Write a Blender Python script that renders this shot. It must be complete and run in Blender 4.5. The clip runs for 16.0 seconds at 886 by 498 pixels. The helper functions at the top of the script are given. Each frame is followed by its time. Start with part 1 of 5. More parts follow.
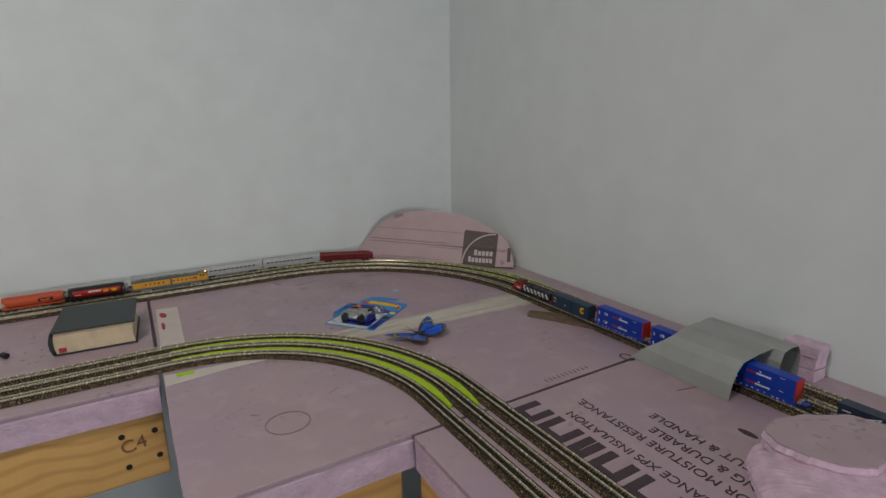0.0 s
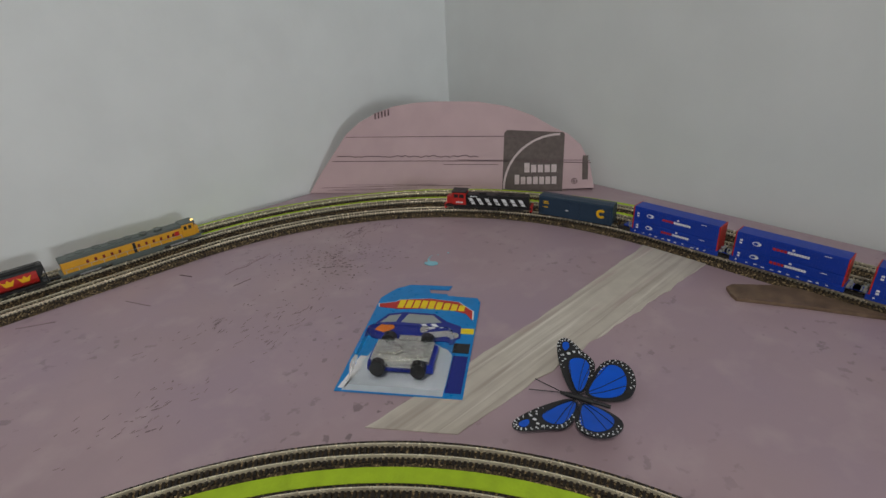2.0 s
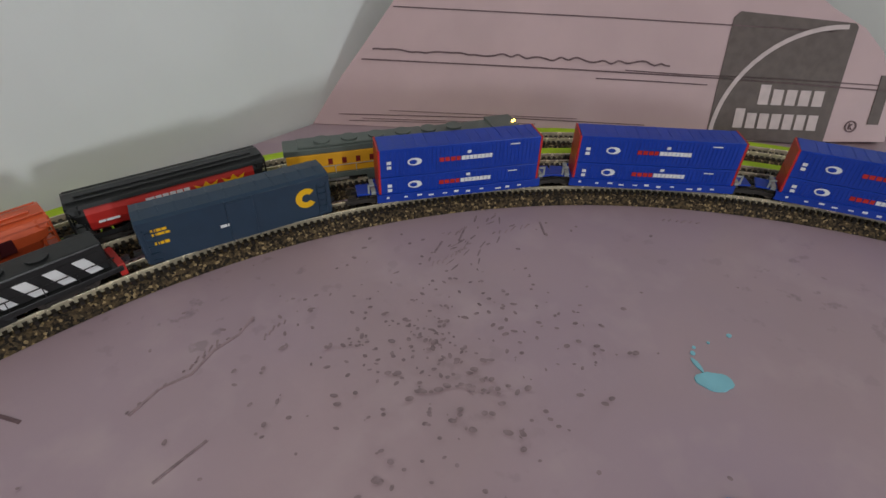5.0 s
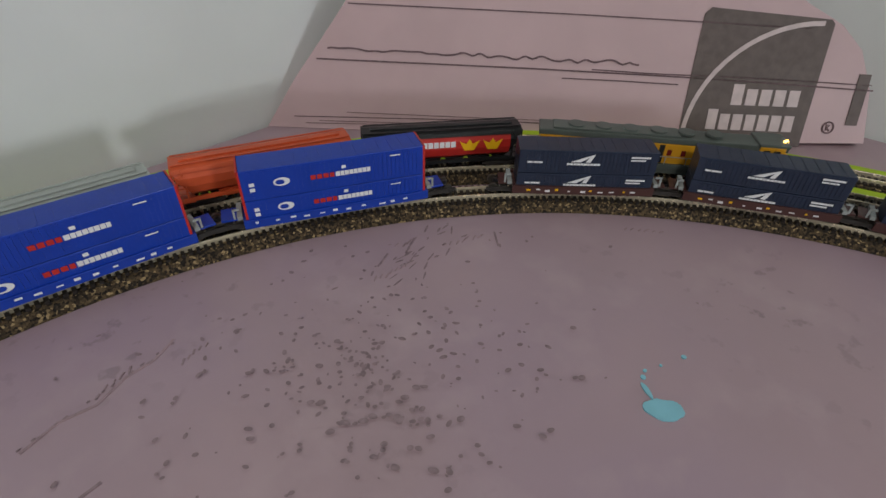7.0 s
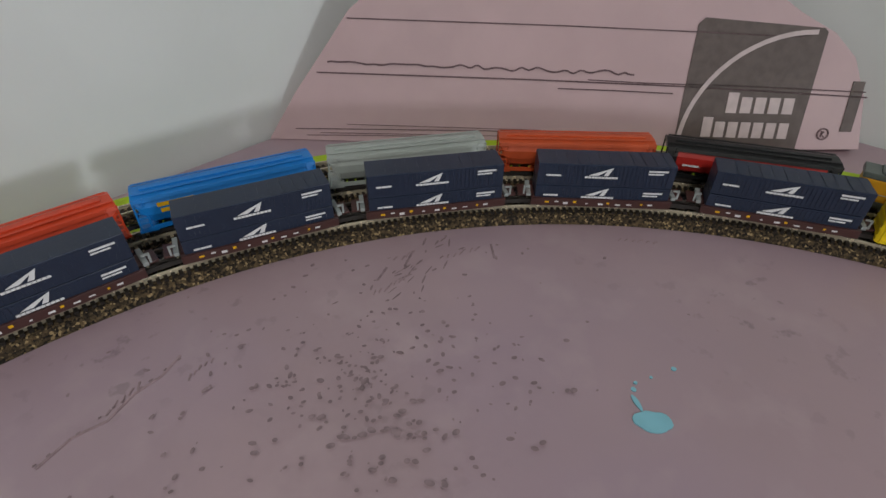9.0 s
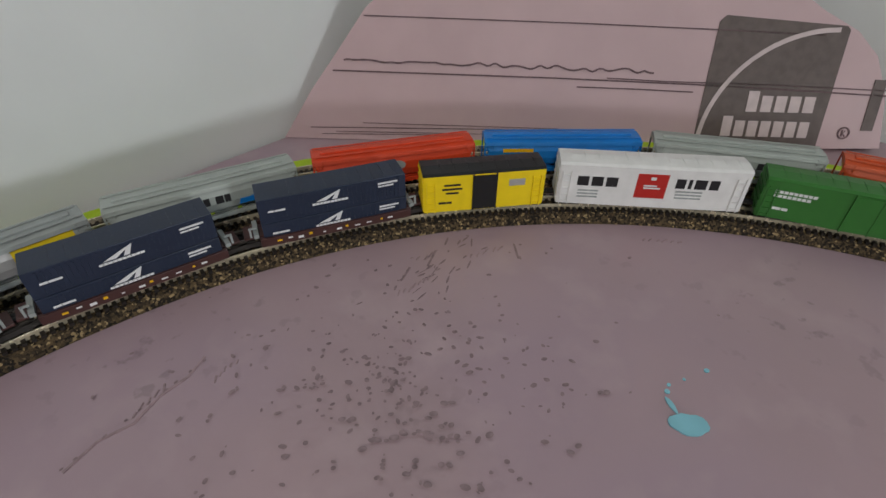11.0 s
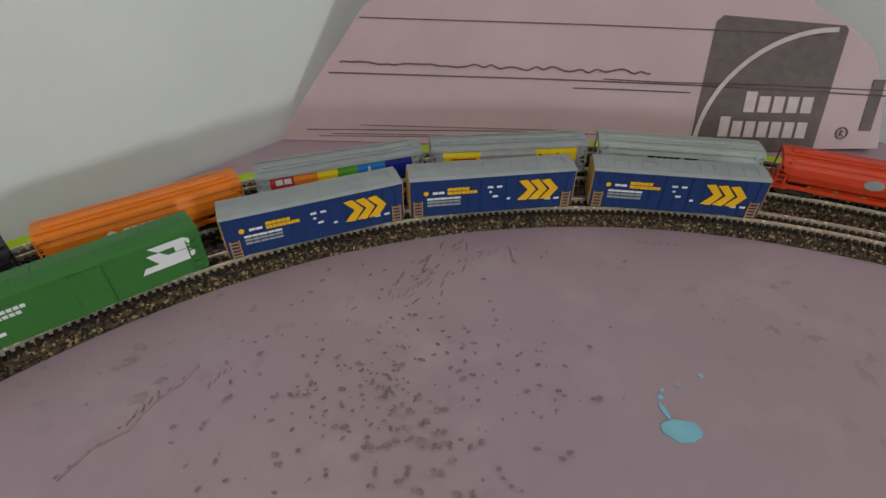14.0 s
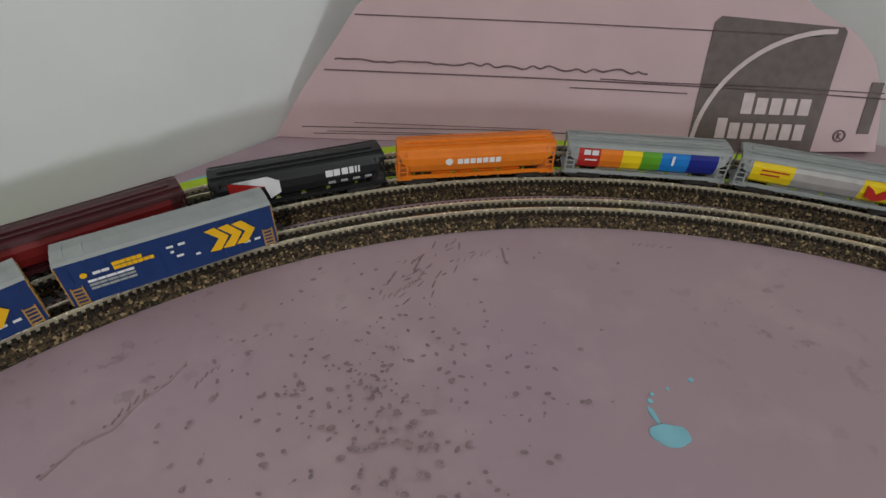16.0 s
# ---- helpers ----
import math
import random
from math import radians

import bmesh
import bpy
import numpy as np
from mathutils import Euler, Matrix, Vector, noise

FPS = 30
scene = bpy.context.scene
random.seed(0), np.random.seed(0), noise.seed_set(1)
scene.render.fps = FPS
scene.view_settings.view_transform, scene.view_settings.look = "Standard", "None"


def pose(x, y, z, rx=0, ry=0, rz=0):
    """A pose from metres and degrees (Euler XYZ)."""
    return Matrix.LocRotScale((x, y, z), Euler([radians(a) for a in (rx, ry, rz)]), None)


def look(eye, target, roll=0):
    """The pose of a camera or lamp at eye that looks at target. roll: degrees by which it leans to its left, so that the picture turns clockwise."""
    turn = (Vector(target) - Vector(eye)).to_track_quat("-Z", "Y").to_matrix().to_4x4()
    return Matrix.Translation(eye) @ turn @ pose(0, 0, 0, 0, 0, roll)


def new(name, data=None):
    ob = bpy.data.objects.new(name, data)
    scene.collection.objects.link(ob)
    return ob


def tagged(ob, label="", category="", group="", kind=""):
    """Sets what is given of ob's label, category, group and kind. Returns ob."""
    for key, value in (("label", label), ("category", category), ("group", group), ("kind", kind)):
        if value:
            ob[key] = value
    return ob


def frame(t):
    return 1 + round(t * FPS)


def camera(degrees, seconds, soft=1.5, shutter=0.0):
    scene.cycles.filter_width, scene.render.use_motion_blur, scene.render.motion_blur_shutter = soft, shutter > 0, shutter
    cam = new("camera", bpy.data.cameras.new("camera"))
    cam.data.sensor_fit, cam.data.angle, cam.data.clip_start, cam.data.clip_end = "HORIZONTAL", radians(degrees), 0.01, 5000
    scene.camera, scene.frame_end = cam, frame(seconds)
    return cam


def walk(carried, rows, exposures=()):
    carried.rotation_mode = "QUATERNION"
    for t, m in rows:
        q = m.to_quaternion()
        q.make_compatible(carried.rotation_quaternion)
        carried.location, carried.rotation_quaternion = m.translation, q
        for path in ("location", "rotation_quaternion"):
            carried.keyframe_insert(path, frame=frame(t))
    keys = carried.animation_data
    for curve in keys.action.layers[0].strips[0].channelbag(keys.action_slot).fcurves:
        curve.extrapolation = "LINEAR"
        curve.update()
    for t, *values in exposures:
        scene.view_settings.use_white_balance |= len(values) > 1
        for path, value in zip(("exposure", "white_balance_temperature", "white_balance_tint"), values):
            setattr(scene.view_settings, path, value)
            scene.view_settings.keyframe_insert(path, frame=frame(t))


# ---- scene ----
cam = camera(80.5, 16.0)
PATH = [
    (0, (-0.7902, -1.2742, 0.3475), (-0.6756, -1.0824, 0.2927), -0.7),
    (0.5, (-0.7550, -1.1344, 0.3518), (-0.6236, -0.9378, 0.2706), -0.9),
    (1, (-0.7082, -1.0114, 0.3297), (-0.5741, -0.8208, 0.2391), -2.0),
    (1.5, (-0.7194, -0.8658, 0.3282), (-0.5715, -0.6915, 0.2270), -3.1),
    (2, (-0.6647, -0.7099, 0.2653), (-0.5155, -0.5417, 0.1559), -3.3),
    (2.5, (-0.5997, -0.6012, 0.2176), (-0.4539, -0.4377, 0.0970), -4.0),
    (3, (-0.5669, -0.5162, 0.1998), (-0.4267, -0.3582, 0.0661), -3.3),
    (3.2, (-0.5630, -0.4836, 0.1945), (-0.4246, -0.3267, 0.0575), -3.3),
    (5.3, (-0.4992, -0.3257, 0.1653), (-0.3635, -0.2058, 0.0235), 2.1),
    (5.5, (-0.4900, -0.3264, 0.1635), (-0.3545, -0.2078, 0.0204), 2.2),
    (6, (-0.4792, -0.3328, 0.1665), (-0.3448, -0.2157, 0.0212), 1.7),
    (6.5, (-0.4783, -0.3351, 0.1659), (-0.3433, -0.2155, 0.0232), 1.9),
    (7, (-0.4813, -0.3358, 0.1662), (-0.3461, -0.2146, 0.0250), 1.6),
    (7.5, (-0.4817, -0.3410, 0.1704), (-0.3473, -0.2193, 0.0290), 1.5),
    (8, (-0.4818, -0.3428, 0.1720), (-0.3480, -0.2210, 0.0301), 1.2),
    (8.5, (-0.4810, -0.3433, 0.1730), (-0.3478, -0.2211, 0.0308), 0.9),
    (9, (-0.4787, -0.3388, 0.1774), (-0.3458, -0.2165, 0.0350), 0.6),
    (11.5, (-0.4860, -0.3263, 0.1747), (-0.3529, -0.2042, 0.0322), 0.7),
    (12, (-0.4852, -0.3249, 0.1756), (-0.3525, -0.2029, 0.0328), 0.6),
    (12.5, (-0.4843, -0.3258, 0.1761), (-0.3519, -0.2033, 0.0332), 0.6),
    (13, (-0.4841, -0.3269, 0.1750), (-0.3513, -0.2047, 0.0324), 0.8),
    (13.5, (-0.4824, -0.3281, 0.1755), (-0.3502, -0.2054, 0.0328), 0.4),
    (14, (-0.4807, -0.3288, 0.1780), (-0.3490, -0.2067, 0.0344), 0.3),
    (14.5, (-0.4804, -0.3280, 0.1808), (-0.3497, -0.2068, 0.0355), -0.5),
    (15, (-0.4762, -0.3296, 0.1801), (-0.3458, -0.2077, 0.0351), 0.1),
    (15.5, (-0.4761, -0.3295, 0.1776), (-0.3451, -0.2079, 0.0327), 0.6),
    (16, (-0.4763, -0.3303, 0.1780), (-0.3451, -0.2087, 0.0335), 0.9),
]
walk(cam, [(t, look(eye, target, roll)) for t, eye, target, roll in PATH],
     exposures=[(0, -0.26), (1.0, -0.24), (1.5, -0.12), (2.5, 0.02), (5.5, 0.22), (16, 0.22)])

# ---- light ----
world = bpy.data.worlds.new("world")
scene.world = world
world.use_nodes = True
world.node_tree.nodes["Background"].inputs[0].default_value = (0.75, 0.85, 1.0, 1)
world.node_tree.nodes["Background"].inputs[1].default_value = 0.25

CEIL, FLOOR = 1.45, -0.95


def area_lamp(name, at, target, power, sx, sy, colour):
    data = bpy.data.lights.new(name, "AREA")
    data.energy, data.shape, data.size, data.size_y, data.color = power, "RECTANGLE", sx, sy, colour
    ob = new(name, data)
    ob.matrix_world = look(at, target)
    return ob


# added overhead fill; no lamp is known to hang here
area_lamp("overhead_fill", (-1.45, -1.15, CEIL - 0.06), (-1.45, -1.15, 0), 13.5, 0.30, 0.30, (1.0, 0.94, 0.86))
area_lamp("window_daylight", (-0.58, -3.38, 0.38), (-0.60, 0, 0.2), 16.5, 0.34, 0.34, (0.95, 0.97, 1.0))


# ---- materials ----
def mat(name, colour, rough=0.5, metal=0.0, vary=0.12, scale=40.0, bump=0.0, bscale=200.0, coat=0.0, stain=None):
    m = bpy.data.materials.new(name)
    m.use_nodes = True
    nt = m.node_tree
    b = nt.nodes["Principled BSDF"]
    b.inputs["Roughness"].default_value, b.inputs["Metallic"].default_value = rough, metal
    b.inputs["Coat Weight"].default_value = coat
    b.inputs["Specular IOR Level"].default_value = 0.5 if "foam" in name else 0.35
    co = nt.nodes.new("ShaderNodeTexCoord")

    def tex(sc, detail=4):
        n = nt.nodes.new("ShaderNodeTexNoise")
        n.inputs["Scale"].default_value, n.inputs["Detail"].default_value = sc, detail
        nt.links.new(co.outputs["Object"], n.inputs["Vector"])
        return n.outputs["Fac"]

    def mix(fac, a, c, kind="MIX"):
        n = nt.nodes.new("ShaderNodeMix")
        n.data_type, n.blend_type = "RGBA", kind
        for sock, v in ((n.inputs[0], fac), (n.inputs[6], a), (n.inputs[7], c)):
            if hasattr(v, "is_linked"):
                nt.links.new(v, sock)
            else:
                sock.default_value = v
        return n.outputs[2]

    def ramp(v, lo, hi):
        n = nt.nodes.new("ShaderNodeMapRange")
        n.inputs[1].default_value, n.inputs[2].default_value = lo, hi
        nt.links.new(v, n.inputs[0])
        return n.outputs[0]

    c = (*colour, 1)
    dark = tuple(v * (1 - vary) for v in colour) + (1,)
    light = tuple(min(1, v * (1 + vary)) for v in colour) + (1,)
    col = mix(ramp(tex(scale), 0.35, 0.65), dark, light)
    col = mix(ramp(tex(scale / 9, 3), 0.3, 0.7), col, mix(0.5, c, col))
    if stain:
        col = stain(nt, co, tex, mix, ramp, col)
    nt.links.new(col, b.inputs["Base Color"])
    rr = nt.nodes.new("ShaderNodeMapRange")
    rr.inputs[3].default_value, rr.inputs[4].default_value = max(0.03, rough - 0.08), min(1, rough + 0.08)
    nt.links.new(tex(scale * 2), rr.inputs[0])
    nt.links.new(rr.outputs[0], b.inputs["Roughness"])
    if bump:
        bn = nt.nodes.new("ShaderNodeBump")
        bn.inputs["Strength"].default_value, bn.inputs["Distance"].default_value = bump, 0.002
        nt.links.new(tex(bscale), bn.inputs["Height"])
        nt.links.new(bn.outputs[0], b.inputs["Normal"])
    return m


def foam_stain(nt, co, tex, mix, ramp, col):
    # dark smudges and pencil dirt rubbed into patches of the sheet
    patch = ramp(tex(5.0, 2), 0.50, 0.66)
    spots = ramp(tex(95.0, 3), 0.60, 0.66)
    mul = nt.nodes.new("ShaderNodeMath")
    mul.operation = "MULTIPLY"
    nt.links.new(patch, mul.inputs[0])
    nt.links.new(spots, mul.inputs[1])
    half = nt.nodes.new("ShaderNodeMath")
    half.operation = "MULTIPLY"
    nt.links.new(mul.outputs[0], half.inputs[0])
    half.inputs[1].default_value = 0.65
    col = mix(ramp(tex(7.0, 3), 0.42, 0.66), col, (0.355, 0.262, 0.318, 1))
    col = mix(ramp(tex(28.0, 6), 0.52, 0.80), col, (0.43, 0.33, 0.355, 1))
    return mix(half.outputs[0], col, (0.10, 0.075, 0.085, 1))


def streak_stain(nt, co, tex, mix, ramp, col):
    # long brushed streaks that follow the strip
    def streak(sx, sy):
        m = nt.nodes.new("ShaderNodeMapping")
        m.inputs["Scale"].default_value = (sx, sy, 1)
        nt.links.new(co.outputs["Object"], m.inputs["Vector"])
        n = nt.nodes.new("ShaderNodeTexNoise")
        n.inputs["Scale"].default_value, n.inputs["Detail"].default_value = 1.0, 5
        nt.links.new(m.outputs[0], n.inputs["Vector"])
        return n.outputs["Fac"]

    col = mix(ramp(streak(5, 110), 0.48, 0.70), col, (0.36, 0.31, 0.27, 1))
    col = mix(ramp(streak(7, 210), 0.55, 0.72), col, (0.66, 0.62, 0.56, 1))
    return mix(ramp(streak(9, 60), 0.60, 0.78), col, (0.44, 0.31, 0.31, 1))


def ballast_stain(nt, co, tex, mix, ramp, col):
    v = nt.nodes.new("ShaderNodeTexVoronoi")
    v.inputs["Scale"].default_value = 900
    nt.links.new(co.outputs["Object"], v.inputs["Vector"])
    sep = nt.nodes.new("ShaderNodeSeparateColor")
    nt.links.new(v.outputs["Color"], sep.inputs[0])
    col = mix(ramp(sep.outputs[0], 0.25, 0.9), (0.012, 0.009, 0.007, 1), col)
    return mix(ramp(sep.outputs[1], 0.86, 0.95), col, (0.34, 0.25, 0.13, 1))


def wood_stain(nt, co, tex, mix, ramp, col):
    w = nt.nodes.new("ShaderNodeTexWave")
    w.bands_direction = "Z"
    w.inputs["Scale"].default_value, w.inputs["Distortion"].default_value = 14, 5
    w.inputs["Detail Scale"].default_value = 0.6
    nt.links.new(co.outputs["Object"], w.inputs["Vector"])
    return mix(ramp(w.outputs["Fac"], 0.5, 1.6), col, (0.46, 0.22, 0.06, 1))


M_wall = mat("wall_paint", (0.70, 0.735, 0.735), 0.6, vary=0.03, scale=14, bump=0.06, bscale=160)
M_ceil = mat("ceiling_paint", (0.75, 0.75, 0.73), 0.8, vary=0.03, scale=10)
M_floor = mat("floor_carpet", (0.24, 0.29, 0.36), 0.9, vary=0.2, scale=60, bump=0.3, bscale=300)
M_foam = mat("pink_foam", (0.375, 0.275, 0.305), 0.40, vary=0.05, scale=16, bump=0.08, bscale=60, stain=foam_stain)
M_foam_board = mat("pink_foam_board", (0.50, 0.36, 0.38), 0.5, vary=0.05, scale=25, bump=0.06, bscale=80)
M_foam_cut = mat("pink_foam_cut", (0.58, 0.42, 0.52), 0.8, vary=0.12, scale=70, bump=0.7, bscale=220)
M_ballast = mat("ballast", (0.105, 0.072, 0.036), 0.85, vary=0.3, scale=400, bump=0.9, bscale=900, stain=ballast_stain)
M_tie = mat("tie_plastic", (0.016, 0.012, 0.010), 0.6, vary=0.25, scale=300)
M_rail = mat("nickel_silver", (0.80, 0.72, 0.54), 0.26, 0.6, vary=0.1, scale=120)
M_green = mat("lime_roadbed", (0.36, 0.52, 0.02), 0.7, vary=0.1, scale=90, bump=0.3, bscale=500)
M_pine = mat("pine", (0.66, 0.38, 0.13), 0.55, vary=0.12, scale=12, bump=0.1, bscale=90, stain=wood_stain)
M_knot = mat("knot", (0.22, 0.10, 0.04), 0.6, vary=0.3, scale=150)
M_screw = mat("screw", (0.05, 0.045, 0.04), 0.4, 0.8, vary=0.2)
M_marker = mat("marker_ink", (0.06, 0.035, 0.04), 0.6, vary=0.2, scale=200)
M_pencil = mat("pencil", (0.14, 0.09, 0.10), 0.7, vary=0.3, scale=300)
M_ink = mat("printed_ink", (0.055, 0.035, 0.045), 0.55, vary=0.2, scale=90)
M_logo_dark = mat("logo_ink", (0.115, 0.09, 0.085), 0.55, vary=0.16, scale=160)
M_logo_pale = mat("logo_pale", (0.56, 0.47, 0.48), 0.55, vary=0.08, scale=160)
M_spackle = mat("spackle", (0.52, 0.48, 0.42), 0.75, vary=0.06, scale=60, bump=0.15, bscale=140, stain=streak_stain)
M_tape = mat("masking_tape", (0.55, 0.49, 0.45), 0.5, vary=0.08, scale=40)
M_redmark = mat("red_mark", (0.35, 0.03, 0.05), 0.6, vary=0.2, scale=100)
M_paint = mat("pale_blue_paint", (0.22, 0.50, 0.60), 0.35, vary=0.06, scale=90)
M_card_grey = mat("grey_card", (0.30, 0.31, 0.30), 0.6, vary=0.06, scale=30)
M_stick = mat("stained_stick", (0.15, 0.10, 0.065), 0.6, vary=0.3, scale=80, bump=0.3, bscale=200)
M_leather = mat("black_cover", (0.022, 0.03, 0.032), 0.45, vary=0.2, scale=150, bump=0.4, bscale=700)
M_pages = mat("page_edges", (0.62, 0.50, 0.34), 0.7, vary=0.1, scale=60, bump=0.4, bscale=800)
M_black = mat("black_plastic", (0.018, 0.018, 0.02), 0.45, vary=0.2, scale=150)
M_truck = mat("truck_plastic", (0.03, 0.027, 0.025), 0.6, vary=0.25, scale=250)
M_wheel = mat("wheel_metal", (0.10, 0.09, 0.08), 0.4, 0.7, vary=0.2, scale=250)
M_white = mat("white_print", (0.72, 0.74, 0.76), 0.5, vary=0.04, scale=90)
M_silver = mat("silver_paint", (0.46, 0.46, 0.46), 0.32, 0.35, vary=0.08, scale=120)
M_chrome = mat("chrome", (0.78, 0.77, 0.73), 0.16, 1.0, vary=0.08, scale=200, bump=1.0, bscale=420)


def paint(name, colour, rough=0.35):
    return mat(name, colour, rough, vary=0.06, scale=110, bump=0.04, bscale=500)


C = dict(
    blue=paint("container_blue", (0.006, 0.042, 0.36)), red=paint("train_red", (0.45, 0.025, 0.02)),
    navy=paint("container_navy", (0.018, 0.028, 0.055)), brown=paint("oxide_brown", (0.065, 0.028, 0.026)),
    cno=paint("boxcar_navy", (0.02, 0.042, 0.075)), yellow=paint("train_yellow", (0.80, 0.60, 0.01)),
    white=paint("train_white", (0.72, 0.73, 0.73)), green=paint("train_green", (0.035, 0.16, 0.03)),
    on=paint("boxcar_blue", (0.008, 0.034, 0.135)), roofgrey=paint("roof_grey", (0.30, 0.33, 0.33), 0.5),
    orange=paint("train_orange", (0.75, 0.20, 0.015)), scarlet=paint("train_scarlet", (0.62, 0.06, 0.02)),
    sky=paint("train_sky", (0.01, 0.19, 0.58)), grey=paint("hopper_grey", (0.36, 0.40, 0.38)),
    maroon=paint("train_maroon", (0.16, 0.012, 0.012)), wine=paint("train_wine", (0.06, 0.012, 0.015)),
    black=paint("train_black", (0.014, 0.015, 0.016), 0.36), up=paint("loco_yellow", (0.66, 0.33, 0.02)),
    upgrey=paint("loco_grey", (0.10, 0.12, 0.11)), leaf=paint("train_leaf", (0.10, 0.33, 0.02)),
    gold=paint("chevron_gold", (0.78, 0.45, 0.01)), tan=paint("end_tan", (0.42, 0.24, 0.07)),
    cyan=paint("card_blue", (0.0, 0.20, 0.55), 0.3), dblue=paint("deep_blue", (0.01, 0.02, 0.22)),
    wing=paint("wing_blue", (0.0, 0.09, 0.62), 0.35), brick=paint("hopper_brick", (0.55, 0.09, 0.03)),
    silver=M_silver, w=M_white, pale=paint("pale_print", (0.50, 0.56, 0.62)))


# ---- mesh helpers ----
def box(bm, x0, x1, y0, y1, z0, z1, bevel=0.0):
    r = bmesh.ops.create_cube(bm, size=1.0)
    for v in r["verts"]:
        v.co = Vector((x0 + (v.co.x + 0.5) * (x1 - x0), y0 + (v.co.y + 0.5) * (y1 - y0), z0 + (v.co.z + 0.5) * (z1 - z0)))
    if bevel:
        es = list({e for v in r["verts"] for e in v.link_edges})
        bmesh.ops.bevel(bm, geom=es, offset=bevel, segments=2, affect="EDGES", profile=0.6)
    return bm


def boxes(*items, bevel=0.0):
    bm = bmesh.new()
    for it in items:
        box(bm, *it, bevel=bevel)
    return bm


def cyl(bm, p, q, r, seg=12, r2=None):
    p, q = Vector(p), Vector(q)
    d = q - p
    m = Matrix.Translation((p + q) / 2) @ d.to_track_quat("Z", "Y").to_matrix().to_4x4()
    bmesh.ops.create_cone(bm, cap_ends=True, segments=seg, radius1=r, radius2=r if r2 is None else r2, depth=d.length, matrix=m)
    return bm


def loft(sections, close=True, caps=True):
    """A skin over equal rings of points."""
    bm = bmesh.new()
    rings = [[bm.verts.new(p) for p in s] for s in sections]
    n = len(rings[0])
    for a, b in zip(rings, rings[1:]):
        for i in range(n if close else n - 1):
            j = (i + 1) % n
            bm.faces.new((a[i], a[j], b[j], b[i]))
    if caps:
        bm.faces.new(rings[0][::-1])
        bm.faces.new(rings[-1])
    bmesh.ops.recalc_face_normals(bm, faces=bm.faces)
    return bm


def plate(points, z0, z1, m=None):
    """A flat outline given in plan, with thickness."""
    bm = loft([[(x, y, z0) for x, y in points], [(x, y, z1) for x, y in points]])
    if m is not None:
        bm.transform(m)
    return bm


def finish(name, bm, material, parent=None, smooth=False):
    me = bpy.data.meshes.new(name)
    if smooth:
        for f in bm.faces:
            f.smooth = True
    bm.to_mesh(me)
    bm.free()
    me.materials.append(material)
    ob = new(name, me)
    if parent is not None:
        ob.parent = parent
    return ob


def part(name, bm, material, parent, label="", smooth=False):
    ob = finish(name, bm, material, parent, smooth)
    if label:
        tagged(ob, label)
    return ob


def thing(name, label, category, group="", kind=""):
    return tagged(new(name), label, category, group, kind)


def one(name, bm, material, label, category="", kind="", smooth=False, group=""):
    return tagged(finish(name, bm, material, None, smooth), label, category, group, kind)


# ---- room ----
one("wall_north", boxes((-3.6, 0.12, 0.0, 0.12, FLOOR, CEIL)), M_wall, "pale blue-white painted plaster wall", "wall", "structure")
one("wall_east", boxes((0.0, 0.12, -3.4, 0.0, FLOOR, CEIL)), M_wall, "pale grey-white painted plaster wall", "wall", "structure")
one("wall_west", boxes((-3.72, -3.6, -3.4, 0.12, FLOOR, CEIL)), M_wall, "plain painted wall", "wall", "structure")
one("wall_south", boxes((-3.72, -0.86, -3.52, -3.4, FLOOR, CEIL), (-0.30, 0.12, -3.52, -3.4, FLOOR, CEIL), (-0.86, -0.30, -3.52, -3.4, FLOOR, 0.10), (-0.86, -0.30, -3.52, -3.4, 0.66, CEIL)), M_wall, "plain painted wall with a window opening", "wall", "structure")
one("floor", boxes((-3.72, 0.12, -3.52, 0.12, FLOOR - 0.1, FLOOR)), M_floor, "blue-grey carpeted floor", "floor", "structure")
one("ceiling", boxes((-3.72, 0.12, -3.52, 0.12, CEIL, CEIL + 0.1)), M_ceil, "white painted ceiling", "ceiling", "structure")
# unseen glowing panel, made up to stand at the overhead fill
fill_mat = bpy.data.materials.new("fill_emission")
fill_mat.use_nodes = True
fill_mat.node_tree.nodes["Principled BSDF"].inputs["Emission Color"].default_value = (1, 0.95, 0.88, 1)
fill_mat.node_tree.nodes["Principled BSDF"].inputs["Emission Strength"].default_value = 4
cl = thing("fill_panel", "square glowing panel added on the ceiling out of view as fill light", "lamp")
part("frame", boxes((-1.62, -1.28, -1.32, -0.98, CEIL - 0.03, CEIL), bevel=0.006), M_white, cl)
part("diffuser", boxes((-1.60, -1.30, -1.30, -1.00, CEIL - 0.05, CEIL - 0.028), bevel=0.004), fill_mat, cl)

# ---- layout top: sheets of rigid foam on a pine frame ----
TH = 0.045


def sheet(x0, x1, y0, y1, name, label):
    t = thing(name, label, "foam sheet", "foam sheets of the layout")
    part("top_skin", boxes((x0 + 0.001, x1 - 0.001, y0 + 0.001, y1 - 0.001, -0.006, 0.0), bevel=0.0012), M_foam, t)
    # rough cut core with uneven edges
    bm = boxes((x0 + 0.002, x1 - 0.002, y0 + 0.002, y1 - 0.002, -TH, -0.006))
    bmesh.ops.subdivide_edges(bm, edges=bm.edges[:], cuts=20, use_grid_fill=True)
    for v in bm.verts:
        if v.co.z < -0.008:
            o = noise.noise(v.co * 30) * 0.003
            v.co.x += o if x0 + 0.01 < v.co.x or v.co.x < x0 + 0.004 else 0
            v.co.y += o
    part("core", bm, M_foam_cut, t, "rough cut edge of the foam")
    return t


